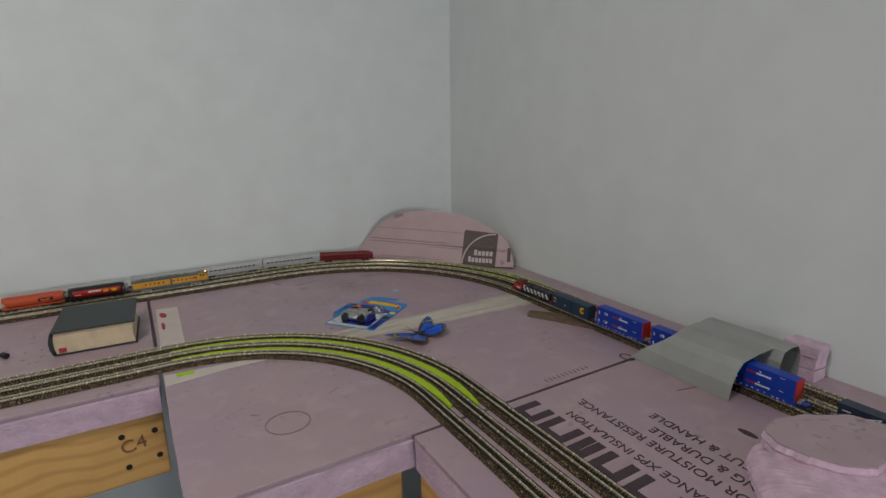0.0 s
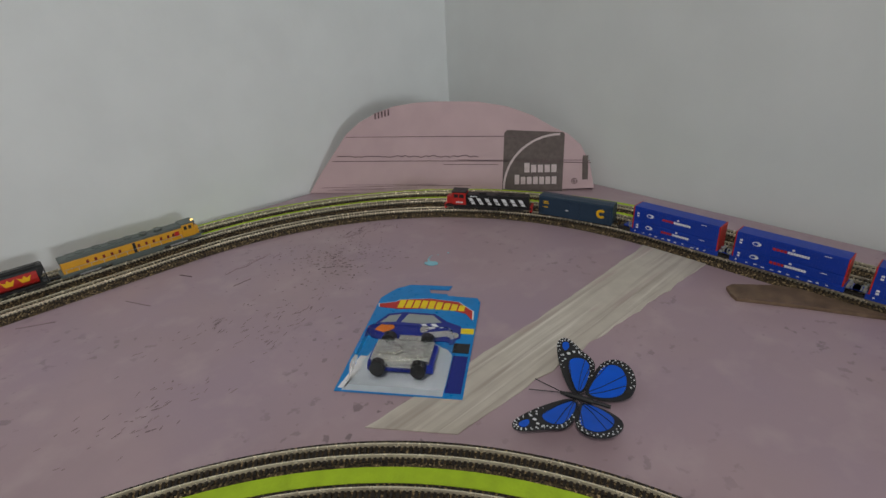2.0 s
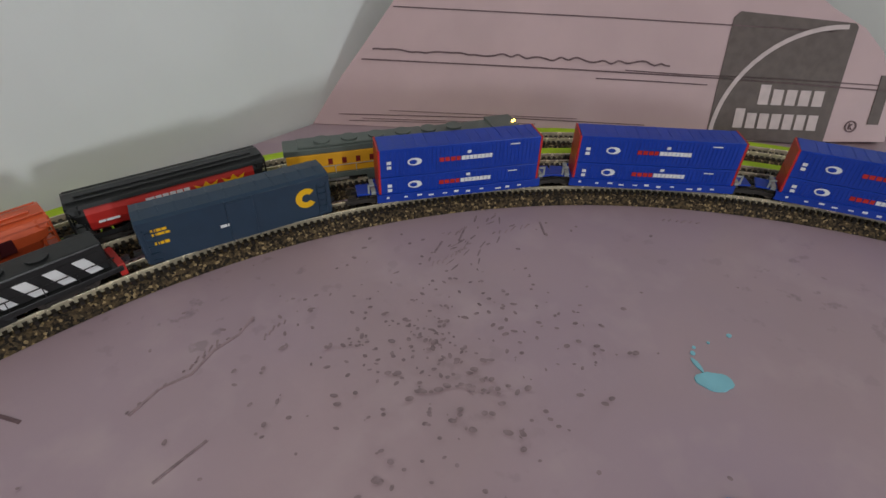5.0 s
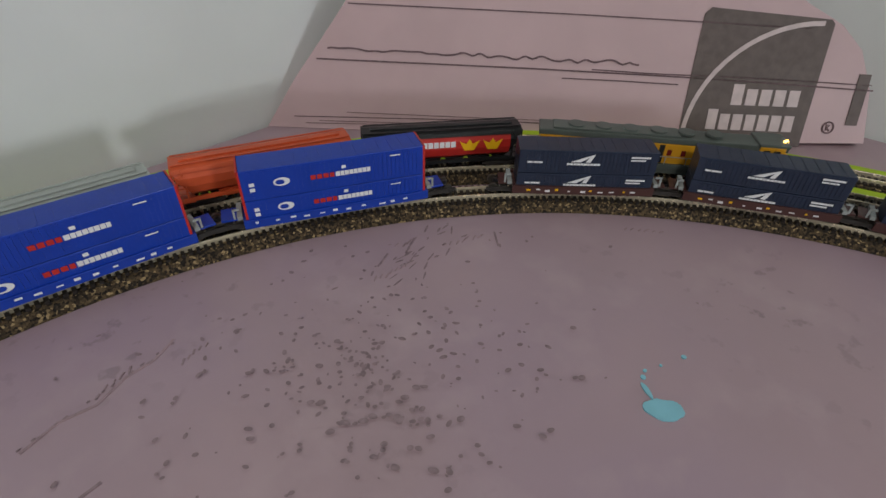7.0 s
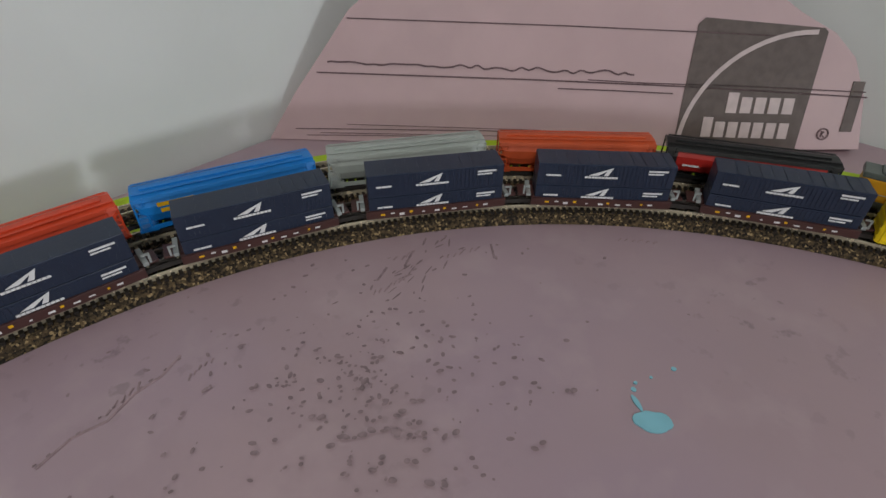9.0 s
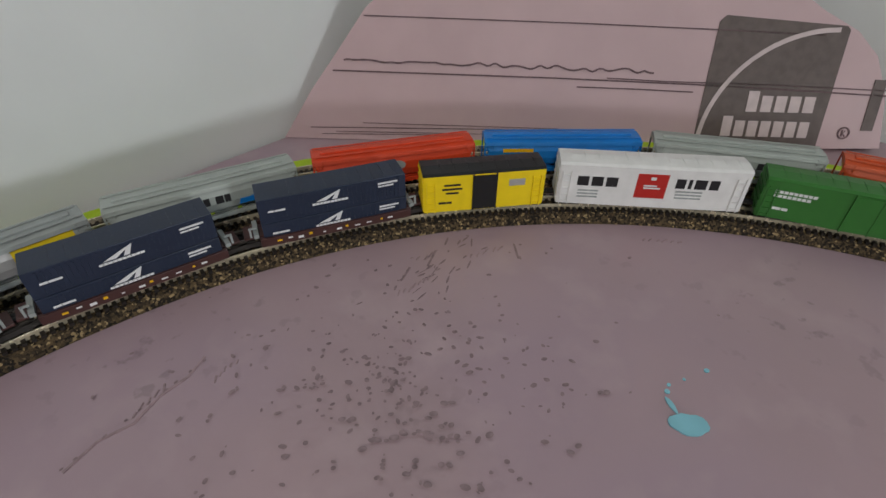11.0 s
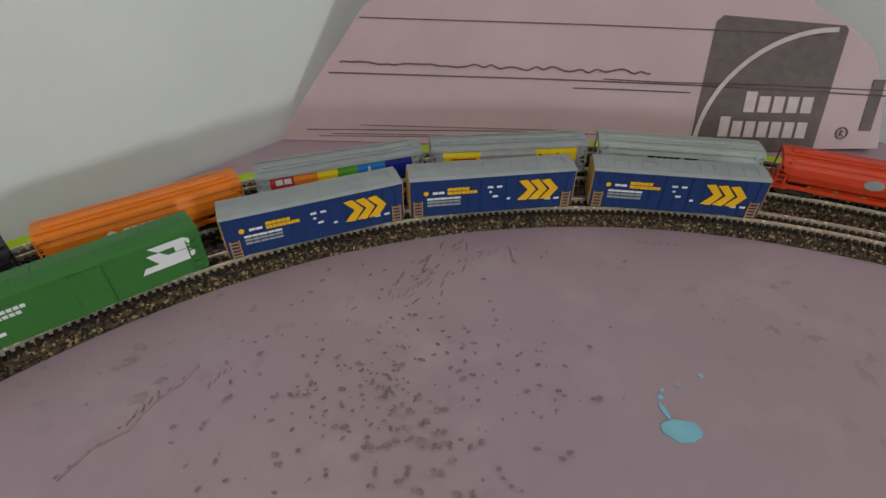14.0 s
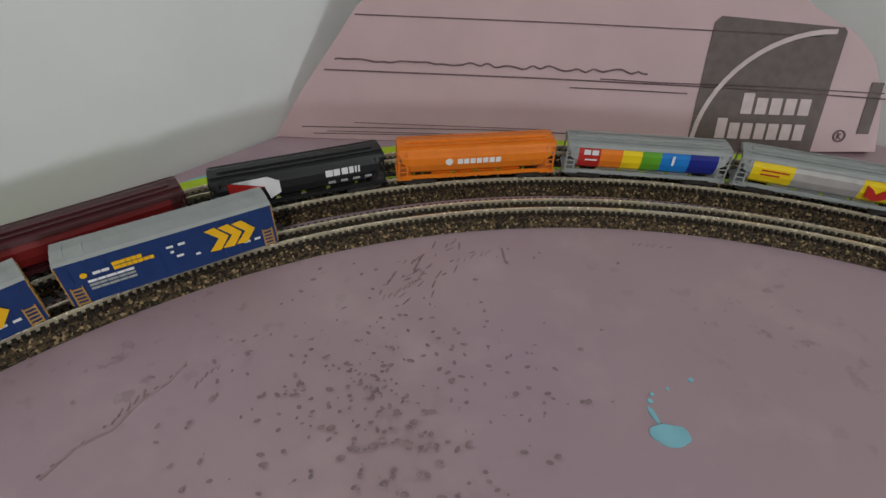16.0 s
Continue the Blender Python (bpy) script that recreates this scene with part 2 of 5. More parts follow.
sheet(-0.786, -0.002, -0.800, -0.002, "foam_sheet", "pink rigid foam sheet in the corner, smudged")
sheet(-3.3, -0.789, -0.506, -0.002, "foam_sheet", "long pink foam sheet along the wall under straight track")
sheet(-0.552, -0.002, -2.9, -0.803, "foam_sheet", "printed pink foam sheet under straight track")


def plank(name, x0, x1, y0, y1, z0, z1, label, knots=(), screws=(), axis="y"):
    t = thing(name, label, "board", "pine boards of the frame")
    part("board", boxes((x0, x1, y0, y1, z0, z1), bevel=0.003), M_pine, t)
    for kx, kz, r in knots:
        part("knot", cyl(bmesh.new(), (kx, y0 - 0.0008, kz), (kx, y0 + 0.001, kz), r, 14), M_knot, t)
    for kx, kz in screws:
        part("screw", cyl(bmesh.new(), (kx, y0 - 0.0012, kz), (kx, y0 + 0.002, kz), 0.004, 12), M_screw, t)
    return t


plank("pine_board", -3.3, -0.792, -0.498, -0.479, -TH - 0.100, -TH, "amber pine board under the foam edge with dark screws",
      screws=((-0.845, -0.070), (-0.805, -0.072), (-0.803, -0.112), (-0.842, -0.118)), knots=((-1.05, -0.10, 0.006),))
plank("pine_board", -0.77, -0.560, -0.790, -0.771, -TH - 0.090, -TH, "pale pine board under the foam sheet with a knot",
      knots=((-0.612, -0.085, 0.012), (-0.632, -0.092, 0.005)))
plank("pine_board", -0.545, -0.526, -2.9, -0.806, -TH - 0.090, -TH, "pine side board under the foam sheet")
for x, y in ((-3.2, -0.46), (-1.6, -0.46), (-0.50, -2.8), (-0.50, -1.5), (-0.06, -2.8), (-3.2, -0.06), (-0.74, -0.74), (-0.06, -0.06)):
    one("table_leg", boxes((x - 0.02, x + 0.02, y - 0.02, y + 0.02, FLOOR, -TH), bevel=0.003), M_pine, "square pine leg holding up the layout", "table leg", group="legs of the layout")


def strip(points, half, z):
    """A thin flat line of ink along plan points."""
    bm = bmesh.new()
    last = None
    for i, p in enumerate(points):
        a, b = Vector(points[max(0, i - 1)]), Vector(points[min(len(points) - 1, i + 1)])
        d = (b - a).normalized()
        n = Vector((-d.y, d.x)) * half
        pair = [bm.verts.new((p[0] + s * n.x, p[1] + s * n.y, z)) for s in (1, -1)]
        if last:
            bm.faces.new((last[0], last[1], pair[1], pair[0]))
        last = pair
    ext = bmesh.ops.extrude_face_region(bm, geom=bm.faces[:])
    for v in ext["geom"]:
        if isinstance(v, bmesh.types.BMVert):
            v.co.z += 0.0004
    bmesh.ops.recalc_face_normals(bm, faces=bm.faces)
    return bm


# ---- track ----
CX, CY = -0.517, -0.4725
RAIL = 0.0085


def centre(R, s, c=(CX, CY), RS=None):
    """Place and heading on a track of radius R; s runs from the east wall's side to the north wall's, 0 where the bend begins."""
    RS = RS or R
    if RS != R and s < 0:
        s *= 0.94  # cars close up on the straight
    q = RS * math.pi / 2
    if s < 0:
        return Vector((c[0] + R, c[1] + s)), math.pi / 2
    if s > q:
        return Vector((c[0] - (s - q), c[1] + R)), math.pi
    a = s / RS
    return Vector((c[0] + R * math.cos(a), c[1] + R * math.sin(a))), a + math.pi / 2


def sweep(R, c, s0, s1, profile, step=0.012):
    q = R * math.pi / 2
    ss = [s0] + [q * i / 48 for i in range(49)] + [s1]
    rings = []
    for s in ss:
        p, h = centre(R, s, c)
        n = Vector((-math.sin(h), math.cos(h)))
        rings.append([(p.x + n.x * o, p.y + n.y * o, z) for o, z in profile])
    return loft(rings)


TIE = boxes((-0.0009, 0.0009, -0.0085, 0.0085, 0.0, 0.0018))
tie_mesh = bpy.data.meshes.new("tie")
TIE.to_mesh(tie_mesh)
TIE.free()
tie_mesh.materials.append(M_tie)


def track(R, c, s0, s1, label, singles=False):
    t = thing("model_track", label, "model track", "tracks of the layout")
    part("roadbed", sweep(R, c, s0, s1, [(-0.0132, 0.0003), (-0.0100, 0.0048), (-0.0088, 0.0052), (0.0088, 0.0052), (0.0100, 0.0048), (0.0132, 0.0003)]), M_ballast, t, "grey-brown ballast roadbed")
    for o in (-0.0045, 0.0045):
        part("rail", sweep(R, c, s0, s1, [(o - 0.0005, 0.0050), (o - 0.0005, RAIL - 0.0002), (o - 0.0004, RAIL), (o + 0.0004, RAIL), (o + 0.0005, RAIL - 0.0002), (o + 0.0005, 0.0050)]), M_rail, t)
    verts, faces = [], []
    s, q = s0, R * math.pi / 2
    while s < s1:
        p, h = centre(R, s, c)
        if singles and -0.03 < s < q + 0.05:
            o = new("tie", tie_mesh)
            o.parent = t
            o.matrix_basis = Matrix.Translation((p.x, p.y, 0.0050)) @ Matrix.Rotation(h, 4, "Z")
        else:
            u, n, k = Vector((math.cos(h), math.sin(h))), Vector((-math.sin(h), math.cos(h))), len(verts)
            for z in (0.0049, 0.0064):
                for a, b in ((-1, -1), (1, -1), (1, 1), (-1, 1)):
                    verts.append((p.x + u.x * a * 0.0009 + n.x * b * 0.0085, p.y + u.y * a * 0.0009 + n.y * b * 0.0085, z))
            faces += [(k + 4, k + 5, k + 6, k + 7)] + [(k + i, k + (i + 1) % 4, k + 4 + (i + 1) % 4, k + 4 + i) for i in range(4)]
        s += 0.0036
    me = bpy.data.meshes.new("tie_rest")
    me.from_pydata(verts, [], faces)
    me.materials.append(M_tie)
    o = new("tie_rest", me)
    o.parent = t
    tagged(o, kind="stuff")
    return t


CB = (CX, CY)
RI, RO, RW = 0.381, 0.414, 0.447
track(RI, CB, -2.35, 3.2, "inner curved model railway track on brown ballast", True)
track(RO, CB, -2.35, 3.2, "middle curved model railway track on brown ballast", True)
track(RW, CB, -2.35, 3.2, "model railway track beside the wall on brown ballast")
CF = (-0.7815, -0.7445)
for R in (0.282, 0.315, 0.348):
    track(R, CF, -2.1, 2.85, "curved model railway track in a row of three")


def green(R, c, half, s0, s1):
    return one("foam_roadbed", sweep(R, c, s0, s1, [(-half, 0.0002), (-half, 0.0042), (half, 0.0042), (half, 0.0002)]), M_green, "lime green foam strip laid between tracks", "foam strip", group="lime strips")


def green_arc(R, c, half, a0, a1):
    rings = []
    for i in range(41):
        a = radians(a0 + (a1 - a0) * i / 40)
        w = half * min(1, 0.35 + 6 * min(i, 40 - i) / 40)
        rings.append([(c[0] + (R + o) * math.cos(a), c[1] + (R + o) * math.sin(a), z) for o, z in ((-w, 0.0003), (-w, 0.0045), (w, 0.0045), (w, 0.0003))])
    return one("foam_roadbed", loft(rings), M_green, "lime green foam strip laid between curved tracks", "foam strip", group="lime strips")


green_arc(0.2985, CF, 0.0058, -6, 88)
green_arc(0.3315, CF, 0.0058, -8, 88)
green_arc(0.4305, CB, 0.0044, -8, 96)
green_arc(0.4635, CB, 0.0044, 0, 100)

# ---- corner board ----
BASE = Matrix.Translation((-0.300, -0.010, 0.0005)) @ Matrix.Rotation(math.atan2(-0.319, 0.272), 4, "Z") @ Matrix.Rotation(radians(90 - 17), 4, "X")
outline = [(-0.008, 0), (0.014, 0.034), (0.038, 0.066), (0.054, 0.088), (0.074, 0.104), (0.10, 0.117), (0.128, 0.126), (0.16, 0.130), (0.19, 0.131), (0.25, 0.129),
           (0.293, 0.121), (0.33, 0.107), (0.355, 0.092), (0.38, 0.080), (0.397, 0.065), (0.410, 0.040), (0.417, 0.004), (0.30, 0.0), (0.15, 0.0)]
board = thing("foam_board", "pink foam offcut with curved top leaning in the corner", "foam board")
part("panel", plate(outline, -0.020, 0.0, BASE), M_foam_board, board)


def on_board(points, material, name, z=0.0006):
    bm = plate(points, 0.0001, z)
    bm.transform(BASE)
    return part(name, bm, material, board)


def rect(x0, y0, x1, y1):
    return [(x0, y0), (x1, y0), (x1, y1), (x0, y1)]


on_board([(0.286, 0.002), (0.372, 0.000), (0.3745, 0.0805), (0.372, 0.083), (0.293, 0.088), (0.289, 0.084)], M_logo_dark, "printed_square")
pts_o = [(0.368 - 0.081 * math.cos(radians(a)), 0.004 + 0.078 * math.sin(radians(a))) for a in range(0, 91, 6)]
pts_i = [(0.368 - 0.078 * math.cos(radians(a)), 0.004 + 0.075 * math.sin(radians(a))) for a in range(90, -1, -6)]
on_board(pts_o + pts_i, M_logo_pale, "printed_arc", 0.0010)
for row, n, x0, x1, y in ((0, 5, 0.318, 0.366, 0.027), (1, 7, 0.304, 0.366, 0.010)):
    w = (x1 - x0) / n
    for i in range(n):
        h = 0.0138 if i == 0 else 0.0108
        on_board(rect(x0 + i * w, y, x0 + (i + 0.76) * w, y + h), M_logo_pale, "printed_bar", 0.0010)
on_board(rect(0.400, 0.016, 0.408, 0.050), M_logo_dark, "printed_bar")
ring_mark = [(0.389 + 0.0038 * math.cos(k * math.pi / 9), 0.014 + 0.0038 * math.sin(k * math.pi / 9)) for k in range(19)]




def on_board_line(points, half, name="pencil_line"):
    bm = strip(points, half, 0.0002)
    bm.transform(BASE)
    part(name, bm, M_pencil, board)


on_board_line(ring_mark, 0.0005, "printed_ring")
on_board_line([(0.3878, 0.0118), (0.3878, 0.0162), (0.3898, 0.0155), (0.3882, 0.0140), (0.3902, 0.0118)], 0.0004, "printed_ring_mark")
on_board_line([(0.053, 0.083), (0.20, 0.081), (0.29, 0.079), (0.36, 0.077)], 0.0004)
on_board_line([(0.030, 0.0475), (0.18, 0.0460), (0.28, 0.0440), (0.33, 0.0425), (0.412, 0.0395)], 0.0005)
on_board_line([(0.22, 0.0468), (0.26, 0.0455), (0.33, 0.0450), (0.41, 0.0430)], 0.0004)
on_board_line([(0.038 + i * 0.0022, 0.0545 - i * 0.00003 + 0.0010 * math.sin(i * 0.95 + math.sin(i * 0.4)) * (1 if 40 < i < 95 else 0.3) + 0.0006 * math.sin(i * 0.31)) for i in range(98)], 0.0006)
on_board_line([(0.20, 0.0405), (0.24, 0.040), (0.28, 0.039)], 0.0004)
on_board_line([(0.03, 0.0055), (0.16, 0.0065)], 0.0002)
on_board_line([(0.05, 0.012), (0.19, 0.0115)], 0.0002)
on_board_line([(0.02, 0.0035), (0.11, 0.005)], 0.0002)
on_board_line([(0.012, 0.008), (0.15, 0.010), (0.24, 0.009)], 0.0003)
for i in range(5):
    on_board(rect(0.098 + i * 0.005, 0.108 + i * 0.0012, 0.1005 + i * 0.005, 0.117 + i * 0.0012), M_pencil, "printed_bar")

# ---- marks and prints on the foam ----


def on_foam(name, bm, material, label, category="mark", group="marks on the foam"):
    return one(name, bm, material, label, category, group=group)


rng = random.Random(4)


def blob(cx, cy, rx, ry, seed, n=18, rot=0.0):
    r = random.Random(seed)
    k = [r.uniform(0.75, 1.15) for _ in range(n)]
    out = []
    for i in range(n):
        a = 2 * math.pi * i / n
        q = (k[i - 1] + 2 * k[i] + k[(i + 1) % n]) / 4
        x, y = rx * q * math.cos(a), ry * q * math.sin(a)
        out.append((cx + x * math.cos(rot) - y * math.sin(rot), cy + x * math.sin(rot) + y * math.cos(rot)))
    return out


# groove has no depth: its shade is put into a darker foam tone
on_foam("groove_shade_line", strip([(-0.505, -0.168), (-0.492, -0.164), (-0.480, -0.166), (-0.468, -0.161), (-0.456, -0.160), (-0.446, -0.155)], 0.0005, 0.0001), mat("groove", (0.315, 0.230, 0.252), 0.6, vary=0.2, scale=200), "flat darker line painted as shade of a shallow scratched groove", "scratch")
pd = thing("paint_drip", "dried pale blue paint drop on the foam", "paint spot")
part("drop", plate(blob(-0.3362, -0.3192, 0.0078, 0.0050, 3, 24, rot=-0.9), 0.0001, 0.0008), M_paint, pd, smooth=False)
part("tail", plate(blob(-0.3325, -0.3105, 0.0040, 0.0011, 5, rot=1.0), 0.0001, 0.0006), M_paint, pd)
for x, y, r in ((-0.3275, -0.3065, 0.0012), (-0.324, -0.3055, 0.0009), (-0.306, -0.314, 0.0011), (-0.317, -0.309, 0.0007)):
    part("speck", plate(blob(x, y, r, r, int(-x * 9999), 10), 0.0001, 0.0006), M_paint, pd)
on_foam("paint_smear", plate(blob(-0.385, -0.022, 0.022, 0.006, 8), 0.0001, 0.0006), M_paint, "pale blue paint smear by the wall", "paint spot")
# dents and smudges in the middle of the corner sheet
sm = thing("smudge_patch", "dark rubbed specks scattered on the pink foam", "stain")
tagged(sm, kind="stuff")
verts_bm = bmesh.new()
for i in range(300):
    a, d = rng.uniform(0, 6.28), abs(rng.gauss(0, 0.056))
    x, y = -0.400 + d * math.cos(a) * 1.1, -0.222 + d * math.sin(a) * 0.9
    r = rng.uniform(0.0003, 0.0010)
    pts = blob(x, y, r * rng.uniform(1, 2.0), r, i, 9, rng.uniform(0, 3))
    verts_bm.faces.new([verts_bm.verts.new((px, py, 0.0003 + i * 0.0000015)) for px, py in pts])
for i in range(120):
    a, d = rng.uniform(0, 6.28), abs(rng.gauss(0, 0.042))
    x, y = -0.408 + d * math.cos(a) * 1.25, -0.250 + d * math.sin(a)
    r = rng.uniform(0.0006, 0.0013)
    pts = blob(x, y, r * rng.uniform(1.0, 1.7), r, i + 700, 11, rng.uniform(-1.2, -0.2))
    verts_bm.faces.new([verts_bm.verts.new((px, py, 0.0008 + i * 0.0000015)) for px, py in pts])
part("speck", verts_bm, mat("smudge", (0.258, 0.190, 0.209), 0.7, vary=0.25, scale=300), sm)
for cx, cy, n, sx, sy in ((-0.63, -0.335, 60, 0.06, 0.025), (-0.50, -0.30, 60, 0.05, 0.03), (-0.56, -0.26, 40, 0.05, 0.03), (-0.34, -0.185, 30, 0.03, 0.014), (-0.70, -0.66, 40, 0.07, 0.06)):
    bm = bmesh.new()
    for i in range(n):
        x, y = cx + rng.gauss(0, sx) * 0.6, cy + rng.gauss(0, sy) * 0.6
        pts = blob(x, y, rng.uniform(0.001, 0.0045), rng.uniform(0.0003, 0.0008), i + n, 9, rng.uniform(-0.4, 0.8))
        bm.faces.new([bm.verts.new((px, py, 0.0003 + i * 0.000002)) for px, py in pts])
    o = thing("scuff_patch", "grey scuffs rubbed into the pink foam", "stain", "scuffs")
    tagged(o, kind="stuff")
    part("scuff", bm, bpy.data.materials["smudge"], o)
for pts in ([(-0.51, -0.20), (-0.49, -0.198)], [(-0.60, -0.145), (-0.585, -0.175)],
            [(-0.70, -0.66), (-0.69, -0.665)], [(-0.355, -0.18), (-0.345, -0.176)], [(-0.338, -0.182), (-0.326, -0.176)], [(-0.30, -0.212), (-0.292, -0.203)],
            [(-0.60, -0.66), (-0.585, -0.65)], [(-0.69, -0.12), (-0.66, -0.135)]):
    on_foam("pencil_mark", strip(pts, 0.0005, 0.0001), bpy.data.materials["smudge"], "short dark pencil mark on the foam", "pencil mark")
on_foam("pencil_mark", strip([(-0.541, -0.128), (-0.533, -0.143)], 0.0007, 0.0001), M_pencil, "dark pencil tick beside the track", "pencil mark")
# rows of short nicks in the foam near the track: flat strokes, dent shade painted darker
for cx, cy, n, ang, step in ((-0.350, -0.188, 8, 0.5, 0.0030), (-0.308, -0.196, 7, 0.2, 0.0034), (-0.442, -0.168, 5, 0.9, 0.0028), (-0.232, -0.262, 6, -0.3, 0.0036), (-0.330, -0.176, 4, 0.4, 0.0034), (-0.470, -0.160, 5, 0.8, 0.0034)):
    nick = thing("nick_shade_row", "row of short flat strokes painted as shade in nicks of the foam", "scratch", "nicks in the foam")
    for i in range(n):
        x, y = cx + (i - n / 2) * step * math.cos(ang - 0.6), cy + (i - n / 2) * step * math.sin(ang - 0.6) + rng.uniform(-0.0012, 0.0012)
        r, b = rng.uniform(0.0010, 0.0024), ang + rng.uniform(-0.25, 0.25)
        part("nick", strip([(x - r * math.cos(b), y - r * math.sin(b)), (x, y + 0.0002), (x + r * math.cos(b), y + r * math.sin(b))], rng.uniform(0.0002, 0.0004), 0.0001), bpy.data.materials["groove"], nick)
# dashed groove
for i in range(11):
    u = (i + rng.uniform(-0.3, 0.3)) / 11
    x, y = -0.505 + 0.062 * u, -0.1665 + 0.010 * u
    on_foam("pencil_mark", plate(blob(x, y, rng.uniform(0.0006, 0.0012), 0.0004, i + 50, 9, 0.3), 0.0005, 0.0008), bpy.data.materials["smudge"], "dark dot along a shallow groove", "pencil mark")
ring = [(-0.665 + 0.026 * math.cos(i * 0.2618), -0.700 + 0.024 * math.sin(i * 0.2618)) for i in range(25)]
on_foam("ring_stain", strip(ring, 0.0007, 0.0002), mat("ring_stain", (0.26, 0.17, 0.17), 0.6, vary=0.3, scale=90), "faint brown ring stain from a cup", "ring stain")
# seam marks beside the sheet joint
on_foam("joint_line", strip([(-0.18, -0.801), (-0.42, -0.8015)], 0.0006, 0.0002), M_marker, "dark seam between two foam sheets", "seam")
on_foam("joint_line", strip([(-0.7875, -0.115), (-0.7873, -0.385)], 0.0018, 0.0002), M_marker, "dark torn seam between two foam sheets", "seam")
tick = thing("printed_ruler", "row of small dark printed strokes along a sheet edge", "print")
for i in range(11):
    part("stroke", boxes((-0.262 - i * 0.0075, -0.2606 - i * 0.0075, -0.790, -0.782, 0.0001, 0.0005)), M_pencil, tick)
on_foam("marker_loop", strip([(-0.185 + 0.008 * math.cos(a * 0.6), -0.795 + 0.012 * math.sin(a * 0.6)) for a in range(11)], 0.0012, 0.0003), M_marker, "black marker scrawl at the sheet edge", "marker mark")


def lettering(text, x, y_end, size, name):
    cu = bpy.data.curves.new(name, "FONT")
    cu.body, cu.size, cu.align_x, cu.extrude = text, size, "RIGHT", 0.0002
    tmp = new("tmp", cu)
    bpy.context.view_layer.update()
    me = bpy.data.meshes.new_from_object(tmp.evaluated_get(bpy.context.evaluated_depsgraph_get()))
    bpy.data.objects.remove(tmp)
    me.materials.clear()
    me.materials.append(M_ink)
    ob = new(name, me)
    ob.matrix_basis = Matrix.Translation((x, y_end, 0.0004)) @ Matrix.Rotation(radians(90), 4, "Z")
    return tagged(ob, "dark printed capitals on the pink foam", "printed text", "print on the foam")


lettering("HIGH PERFORMANCE XPS INSULATION", -0.362, -0.860, 0.0165, "printed_text")
lettering("SUPERIOR MOISTURE RESISTANCE,", -0.330, -0.846, 0.0175, "printed_text")
lettering("STRONG & DURABLE", -0.306, -0.936, 0.0175, "printed_text")
lettering("EASY TO CUT & HANDLE", -0.281, -0.917, 0.0175, "printed_text")
wt = lettering("C4", 0, 0, 0.027, "marker_text")
wt.data.materials.clear()
wt.data.materials.append(M_knot)
wt.matrix_basis = Matrix.Translation((-0.815, -0.4990, -0.092)) @ Matrix.Rotation(radians(-8), 4, "Y") @ Matrix.Rotation(radians(90), 4, "X")
tagged(wt, "brown handwritten marker characters on the pine board", "marker writing", "marks on the boards")
bt = thing("printed_brand", "row of heavy dark printed blocks on the pink foam", "printed text", "print on the foam")
for i, w in enumerate((0.036, 0.042, 0.024, 0.038, 0.050, 0.042, 0.042, 0.034)):
    y1 = -0.818 - sum((0.036, 0.042, 0.024, 0.038, 0.050, 0.042, 0.042, 0.034)[:i]) - 0.007 * i
    part("bar", boxes((-0.420, -0.411, y1 - w, y1, 0.0001, 0.0006), (-0.411, -0.383, y1 - w, y1 - w + 0.011, 0.0001, 0.0006), (-0.411, -0.383, y1 - 0.011, y1, 0.0001, 0.0006)), M_ink, bt)

# spackled seam and tapes
sp = thing("spackle_strip", "cream brushed filler strip over a foam seam", "filler strip")
edge_n = [(-0.140 - 0.39 * i / 40, -0.467 + 0.0025 * noise.noise(Vector((i * 0.45, 1, 0))) - 0.004 * math.sin(i * 0.08)) for i in range(41)]
edge_s = [(-0.490 + 0.347 * i / 40, -0.517 - 0.019 * i / 40 + 0.0030 * noise.noise(Vector((i * 0.5, 7, 0)))) for i in range(41)]
part("strip", plate(edge_n + edge_s, 0.0001, 0.0009), M_spackle, sp)
tp = thing("masking_tape", "pale tape over the seam with red blotches", "tape")
part("strip", plate([(-0.778, -0.172), (-0.741, -0.176), (-0.746, -0.384), (-0.781, -0.384)], 0.0001, 0.0006), M_tape, tp)
part("blotch", plate(blob(-0.768, -0.215, 0.006, 0.016, 4), 0.0006, 0.0009), M_redmark, tp)
part("blotch", plate(blob(-0.771, -0.275, 0.003, 0.020, 6), 0.0006, 0.0009), M_redmark, tp)
tp = thing("masking_tape", "pale tape strip along the inner track with lime mark", "tape")
part("strip", plate([(-0.783, -0.487), (-0.66, -0.497), (-0.62, -0.512), (-0.70, -0.512), (-0.783, -0.524)], 0.0001, 0.0006), M_tape, tp)
part("mark", plate([(-0.768, -0.489), (-0.745, -0.490), (-0.745, -0.502), (-0.768, -0.502)], 0.0006, 0.0009), M_green, tp)

# ---- loose things on the foam ----
bk = thing("book", "thick black leather-covered book with cream page edges", "book")
BK = Matrix.Translation((-0.864, -0.262, 0.0005)) @ Matrix.Rotation(radians(-3), 4, "Z")
for z0, z1 in ((0.0, 0.0022), (0.036, 0.0385)):
    bm = boxes((-0.056, 0.056, -0.066, 0.066, z0, z1), bevel=0.0009)
    bm.transform(BK)
    part("cover", bm, M_leather, bk)
bm = loft([[(-0.053 - 0.003 * math.sin(math.pi * i / 8), y, 0.0022 + 0.0338 * i / 8) for i in range(9)] + [(0.053 - 0.002 * math.sin(math.pi * i / 8), y, 0.0022 + 0.0338 * i / 8) for i in range(8, -1, -1)] for y in (-0.063, 0.063)])
bm.transform(BK)
part("page_block", bm, M_pages, bk)
